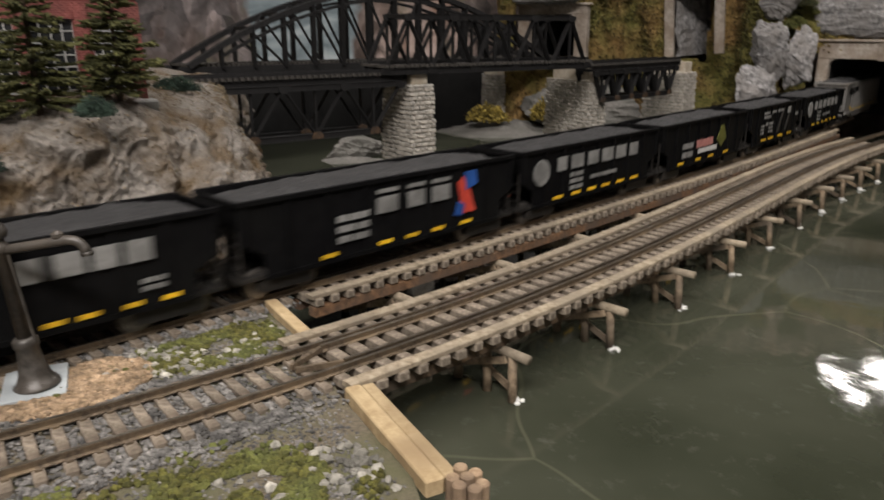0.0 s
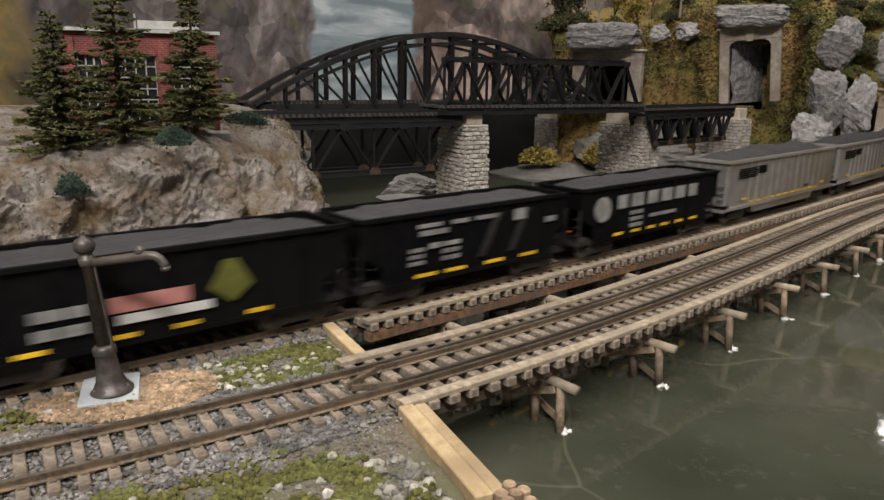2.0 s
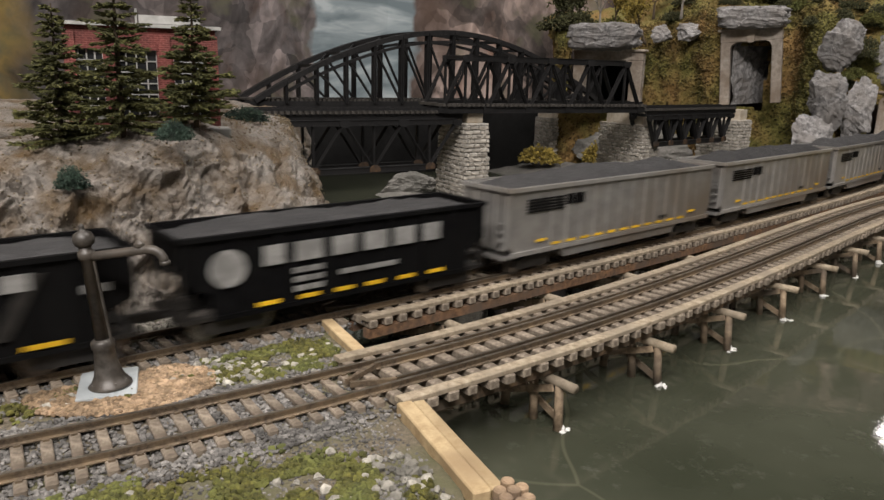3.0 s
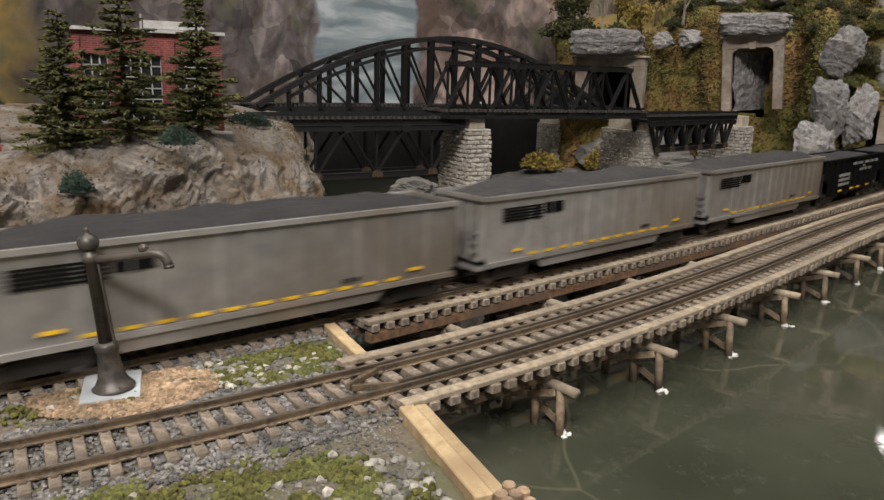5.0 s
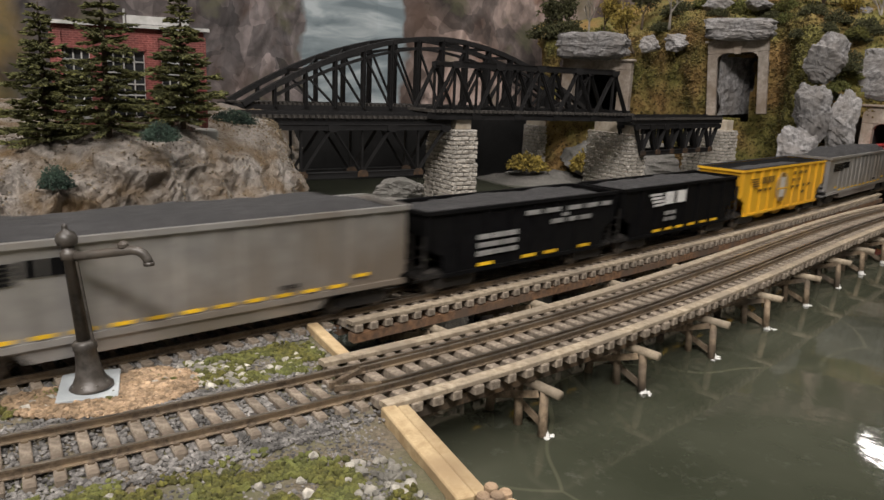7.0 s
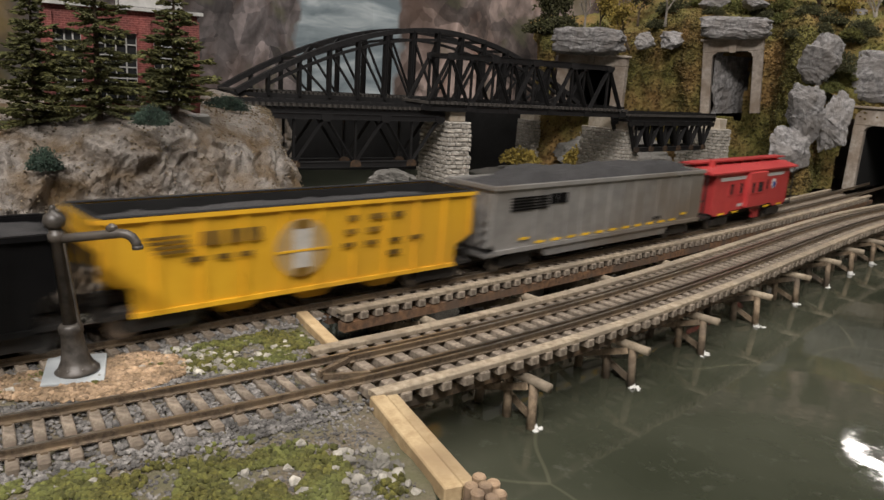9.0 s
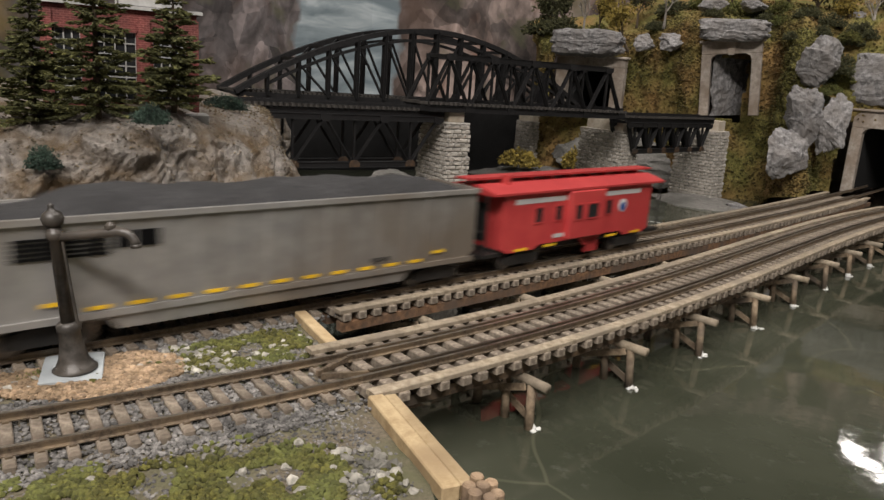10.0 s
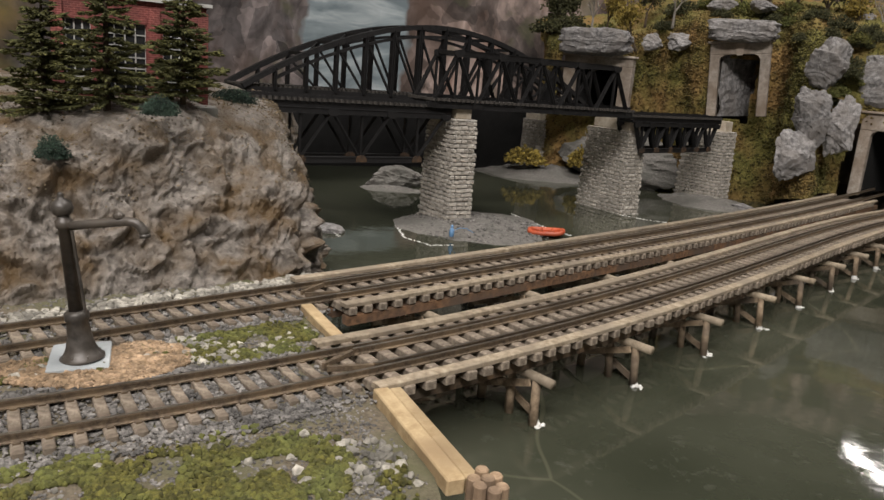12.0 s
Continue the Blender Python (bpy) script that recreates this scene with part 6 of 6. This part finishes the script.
def caboose():
    car = thing("caboose", "bright red bay-window caboose with white lettering band", "train car", "train cars")
    L, top = 140, 36
    h = L / 2
    for sgn in (-1, 1):
        bm = bmesh.new()
        extrude(bm, [(-h + 9, top), (h - 9, top), (h - 9, 11), (h - 14, 9), (h - 32, 9), (h - 36, 11.5), (16, 11.5), (12, 7), (2, 7), (-2, 11), (-h + 36, 11), (-h + 32, 9), (-h + 14, 9), (-h + 9, 11)], sgn * 13.2, sgn * 14.2)
        part("side_wall", bm, M_RED, car)
        bm = bmesh.new()
        worn_box(bm, (-1, sgn * 15.6, 24), (29, 3.6, 24), 0.5)
        part("bay", bm, M_RED, car, "projecting red bay")
        for x, w, y in ((-36, 5, 14.25), (-21, 4.5, 14.25), (21, 4.5, 14.25), (2.5, 8.5, 17.45), (-9, 4.5, 17.45)):
            bm = bmesh.new()
            box(bm, (x, sgn * y, 25.5), (w, 0.3, 7))
            wn = part("window", bm, M_DARK, car, "dark window")
            bm = bmesh.new()
            for dz in (-3.8, 3.8):
                box(bm, (x, sgn * (y + 0.1), 25.5 + dz), (w + 1.4, 0.6, 0.7))
            for dx in (-w / 2 - 0.4, w / 2 + 0.4):
                box(bm, (x + dx, sgn * (y + 0.1), 25.5), (0.7, 0.6, 8))
            part("frame", bm, M_RED, wn)
        for x, w in ((-34, 38), (33, 34)):
            plate(car, "lettering_band", x, 32.6, w, 2.4, sgn, M_WHITE, "white lettering worn to a band", 14.3)
        bm = bmesh.new()
        tube(bm, (34, sgn * 14.2, 25.5), (34, sgn * 14.45, 25.5), 3.6, 3.6, 20)
        em = part("emblem", bm, M_WHITE, car, "round emblem with blue centre")
        bm = bmesh.new()
        tube(bm, (34, sgn * 14.2, 24.8), (34, sgn * 14.6, 24.8), 2.5, 2.5, 16)
        part("emblem_centre", bm, M_BLUE, em)
        plate(car, "number_bar", -19, 14.2, 9, 2, sgn, M_WHITE, "white number worn to a bar", 14.3)
        for x in (-47, -26, 26, 49):
            plate(car, "reflector", x, 9.9, 9, 1.2, sgn, M_STRIPE, "amber reflector strip", 14.3)
        bm = bmesh.new()
        box(bm, (9.5, sgn * 13.2, 6.5), (9, 2, 7))
        part("tool_box", bm, M_RED, car)
    bm = bmesh.new()
    extrude(bm, [(-16.5, 36.4), (16.5, 36.4), (16.5, 37.4), (6, 40.2), (-6, 40.2), (-16.5, 37.4)], -h, h, pose(0, 0, 0, 0, 0, 90))
    part("roof", bm, M_RED, car, "low red roof with overhang")
    bm = bmesh.new()
    box(bm, (0, 0, 42.5), (L + 8, 9, 0.9))
    for i in range(9):
        box(bm, (-h + 8 + (L - 16) * i / 8, 0, 41), (1, 7, 2.4))
    part("roof_walk", bm, M_RED, car, "raised running board")
    bm = bmesh.new()
    tube(bm, (-52, -6, 39), (-52, -6, 44), 2.2, 2.2, 10)
    part("smoke_stack", bm, M_RED, car)
    for sgn in (-1, 1):
        bm = bmesh.new()
        box(bm, (sgn * (h - 9.5), 0, 23.5), (1, 27, 25))
        part("end_wall", bm, M_RED, car)
        bm = bmesh.new()
        box(bm, (sgn * (h - 9.0), 0, 22), (0.4, 8, 18))
        part("end_door", bm, M_DARK, car, "dark end doorway")
        bm = bmesh.new()
        box(bm, (sgn * (h - 3), 0, 9), (12, 28, 1.6))
        for y in (-13.5, -5, 5, 13.5):
            beam(bm, (sgn * (h + 1.5), y, 9), (sgn * (h + 1.5), y, 20 if abs(y) < 6 else 36.5), 0.7, 0.7, (1, 0, 0))
        beam(bm, (sgn * (h + 1.5), -13.5, 20), (sgn * (h + 1.5), 13.5, 20), 0.7, 0.7)
        part("end_platform", bm, M_TRUCK, car, "end platform with railings")
        coupler(car, sgn * h, sgn)
        bogie(car, sgn * (h - 26))
    bm = bmesh.new()
    box(bm, (0, 0, 9.5), (L - 14, 24, 3))
    part("underframe", bm, M_TRUCK, car)
    return car


def bars(car, spans, z, high, material=None, name="lettering", label="lettering worn to plain bars"):
    """A row of lettering on both sides: a bar for each span (from, to) along the car."""
    for sgn in (-1, 1):
        bm = bmesh.new()
        for x0, x1 in spans:
            worn_box(bm, ((x0 + x1) / 2, sgn * 15.72, z), (x1 - x0, 0.16, high), 0.05)
        part(name, bm, material or M_LETTER, car, label)


def block_rows(car, x0, x1, z0, z1, rows, material=None):
    """A small block of lettering in thin rows."""
    step = (z1 - z0) / rows
    for k in range(rows):
        cut = x0 + (x1 - x0) * (0.45, 0.6, 0.35)[k % 3]
        bars(car, [(x0, cut - 0.4), (cut + 0.4, x1)], z0 + (k + 0.5) * step, step * 0.62, material)


def reflectors(car, middles, z=11.0, length=7.0):
    for sgn in (-1, 1):
        for x in middles:
            plate(car, "reflector", x, z, length, 1.5, sgn, M_STRIPE, "amber reflector strip", 15.75)


def round_emblem(car, x, z, rad):
    for sgn in (-1, 1):
        bm = bmesh.new()
        tube(bm, (x, sgn * 15.1, z), (x, sgn * 15.8, z), rad, rad, 28)
        part("round_emblem", bm, M_LETTER, car, "round white emblem")


def marks_first(car, h):
    round_emblem(car, -52, 26.5, 5.5)
    bars(car, [(-40, -31), (-27, -18), (-14, -5), (0, 9), (14, 23)], 27, 7.5)
    block_rows(car, -30, -16, 13.5, 19, 2)
    reflectors(car, (-46, -24, -2, 20, 40))


def marks_spaced(car, h):
    round_emblem(car, -52, 26.5, 5.5)
    bars(car, [(-40, -31), (-26, -17), (-11, -2), (3.5, 11), (14, 22.5), (24.5, 32), (34, 42)], 27.5, 7.0)
    block_rows(car, 38, 45, 14, 19, 2)
    reflectors(car, (-34, -12, 12, 21.5, 34.5, 46.5), length=5.5)


def marks_flag(car, h):
    for z, high in ((31.5, 1.6), (26.0, 6.5)):
        bars(car, [(-12, -1), (4, 13.5), (17.5, 28)], z, high)
    block_rows(car, -31, -16, 14, 26, 3)
    reflectors(car, (-35, -8, 6.5, 21, 38))
    for sgn in (-1, 1):
        bm = bmesh.new()
        extrude(bm, [(36, 15), (44, 15), (40, 26), (36, 31), (33, 29), (34, 22)], sgn * 15.3, sgn * 15.75)
        part("emblem", bm, M_REDP, car, "red slanted emblem")
        bm = bmesh.new()
        extrude(bm, [(38, 25), (45, 27), (44, 33), (37, 33)], sgn * 15.4, sgn * 15.85)
        extrude(bm, [(31, 15), (36, 14), (37, 19), (33, 21)], sgn * 15.4, sgn * 15.85)
        part("emblem_blue", bm, M_BLUE, car, "blue emblem block")


def marks_round(car, h):
    round_emblem(car, -50, 25, 6.3)
    bars(car, [(-37.5, -29.5), (-25.5, -14.5), (-10.5, -0.5), (3, 14), (17, 27), (31, 40)], 27.5, 7.0)
    block_rows(car, -26, -14.5, 12.5, 22.5, 3)
    bars(car, [(-7.5, 18.5)], 17.5, 2.0, label="faded white streak")
    reflectors(car, (-36, -20, -5.5, 8, 23, 38), length=8)


def marks_banner(car, h):
    block_rows(car, -39, -24, 13, 24, 2)
    reflectors(car, (-40, -15, 4.5, 29), length=8)
    bars(car, [(-19, 6)], 21, 5.0, M_PINK, "banner", "faded pink banner panel")
    bars(car, [(-16, 13)], 16.2, 3.0, M_WHITE, "banner_strip", "white banner strip")
    for sgn in (-1, 1):
        bm = bmesh.new()
        extrude(bm, [(12.5, 21), (20, 15.5), (27.5, 21), (22, 30), (18, 30)], sgn * 15.3, sgn * 15.8)
        part("emblem", bm, M_GREENP, car, "dull olive emblem")


def marks_slash(car, h):
    bars(car, [(-32, -20)], 31, 1.7)
    bars(car, [(-31, -16.5)], 28, 2.2)
    block_rows(car, -36.5, -29, 15, 23, 3)
    block_rows(car, -19.5, -10, 15, 24, 3)
    bars(car, [(-26, -21)], 22.5, 2.4)
    bars(car, [(-14.5, -5), (-1, 12)], 31, 1.8)
    bars(car, [(22, 29.5)], 30, 5)
    bars(car, [(43, 50)], 25.5, 2.6)
    for dx in (6, 24):
        for sgn in (-1, 1):
            bm = bmesh.new()
            extrude(bm, [(dx - 5, 14), (dx - 1, 14), (dx + 9, 32), (dx + 5, 32)], sgn * 15.3, sgn * 15.72)
            part("slash", bm, M_TRUCK, car, "dark grey slash")
    reflectors(car, (-28, -12, 10.5, 32), length=11)


def marks_rows(car, h):
    bars(car, [(-6, 4), (7, 18.5), (24, 35), (38, 48), (51, 59)], 31, 2.2)
    bars(car, [(12, 22), (25, 31), (34, 43)], 25.5, 2.2)
    bars(car, [(20, 25)], 28.2, 1.6)
    block_rows(car, -36.5, -11, 14, 25, 3)
    reflectors(car, (-31, -2.5, 13, 39), length=9)


def marks_emblem(car, h):
    for k in range(4):
        bars(car, [(-40 + k * 1.6, -27 + k * 0.8)], 31.5 - k * 2.0, 1.3, M_WHITE, "emblem", "white striped emblem")
    bars(car, [(-24, -14), (-11, -1)], 28.8, 7, M_WHITE)
    block_rows(car, -23, -11, 15, 22, 2)
    reflectors(car, (-30, -17, -5, 9, 23.5, 37), length=8)


def marks_yellow(car, h):
    for sgn in (-1, 1):
        bm = bmesh.new()
        tube(bm, (-8, sgn * 15.2, 24), (-8, sgn * 15.75, 24), 10.5, 10.5, 36)
        ring = part("medallion", bm, M_MEDAL, car, "faded tan medallion with a white centre")
        bm = bmesh.new()
        worn_box(bm, (-8, sgn * 15.85, 24), (7.5, 0.2, 15), 0.05)
        part("medallion_centre", bm, M_CHALK, ring)
        bm = bmesh.new()
        for dz in (-8.6, 8.6):
            worn_box(bm, (-8, sgn * 15.95, 24 + dz), (6, 0.2, 3.2), 0.05)
        part("medallion_tip", bm, M_INK, ring, "black tip")
        bm = bmesh.new()
        worn_box(bm, (-8, sgn * 16.0, 23.2), (21, 0.16, 0.9), 0.05)
        part("medallion_stripe", bm, M_YELLOW, ring)
    for k in range(4):
        bars(car, [(-63 + k * 1.2, -50 + k * 0.6)], 32.4 - k * 1.6, 1.0, M_INK, "emblem", "black striped emblem")
    bars(car, [(-45, -38), (-36, -30), (-29, -24)], 31, 4.6, M_INK)
    bars(car, [(-50, -44), (-40, -35), (-32, -27)], 24.5, 1.8, M_INK)
    bars(car, [(11, 15.5), (21, 28), (32, 37)], 33, 2.2, M_INK)
    bars(car, [(10, 15), (20, 26)], 28, 1.9, M_INK)
    bars(car, [(9, 14), (19, 25), (31, 36), (41, 47)], 23, 1.7, M_INK)
    bars(car, [(30, 36)], 18, 2.0, M_INK)


M_INK = surface("worn_ink", (0.13, 0.075, 0.012), (0.22, 0.12, 0.016), 300, 0.6, 0.0)
M_CHALK = surface("chalky_white", (0.36, 0.345, 0.31), (0.46, 0.44, 0.40), 300, 0.7, 0.0)
M_PINK = surface("faded_red", (0.50, 0.20, 0.18), (0.60, 0.28, 0.25), 300, 0.6, 0.0)
M_MEDAL = surface("tan_paint", (0.38, 0.255, 0.10), (0.48, 0.33, 0.14), 200, 0.6, 0)
BLACK_LABEL = "black coal hopper car with white lettering"
CARS = []


def build_train():
    """(car, where its middle is at the clip's start)."""
    def add(ob, a, b):
        CARS.append((ob, (a + b) / 2))

    add(hopper("hopper_car", BLACK_LABEL, 132, 36, M_BLACK, marks_first, 1), -366, -230)
    add(hopper("hopper_car", BLACK_LABEL + " in wide-spaced blocks", 131, 36, M_BLACK, marks_spaced, 2), -230, -94)
    add(hopper("hopper_car", "black hopper car with a red and blue emblem", 143, 36, M_BLACK, marks_flag, 3), -94, 53.5)
    add(hopper("hopper_car", BLACK_LABEL + " and a round emblem", 131, 36, M_BLACK, marks_round, 4), 53.5, 189)
    add(hopper("hopper_car", "black hopper car with a faded pink banner", 131, 36, M_BLACK, marks_banner, 5), 189, 325)
    add(hopper("hopper_car", "black hopper car with grey slashes and white lettering", 118, 36, M_BLACK, marks_slash, 6), 325, 448)
    add(hopper("hopper_car", BLACK_LABEL + " and a round emblem", 132, 36, M_BLACK, marks_round, 7), 452, 594)
    ends = [595, 784, 972, 1160, 1348]
    for k in range(4):
        add(gondola("silver bathtub coal gondola with black striped emblem panel", ends[k + 1] - ends[k] - 14, 40, 20 + k, 6.5), ends[k], ends[k + 1])
    add(hopper("hopper_car", "black hopper car with small white lettering rows", 131, 36, M_BLACK, marks_rows, 12), 1348, 1484)
    add(hopper("hopper_car", "black hopper car with white striped emblem", 131, 36, M_BLACK, marks_emblem, 13), 1484, 1620)
    add(hopper("hopper_car", "bright yellow hopper car with tan medallion", 154, 39, M_YELLOW, marks_yellow, 14, ribs=11, peak=3.2, rim=-2.6), 1620, 1779)
    add(gondola("silver bathtub coal gondola heaped high with coal", 189, 40, 33, 8.0), 1781, 1981)
    add(caboose(), 1981, 2127)


def tread(s):
    x, y, h = BACK.at(s)
    return pose(x * MM, y * MM, 0, 0, 0, math.degrees(h))


build_train()


def motions():
    """The train runs along the rear track at a steady pace."""
    for ob, s in CARS:
        walk(ob, [(t * 0.5, tread(s - SPEED * t * 0.5)) for t in range(25)])


motions()
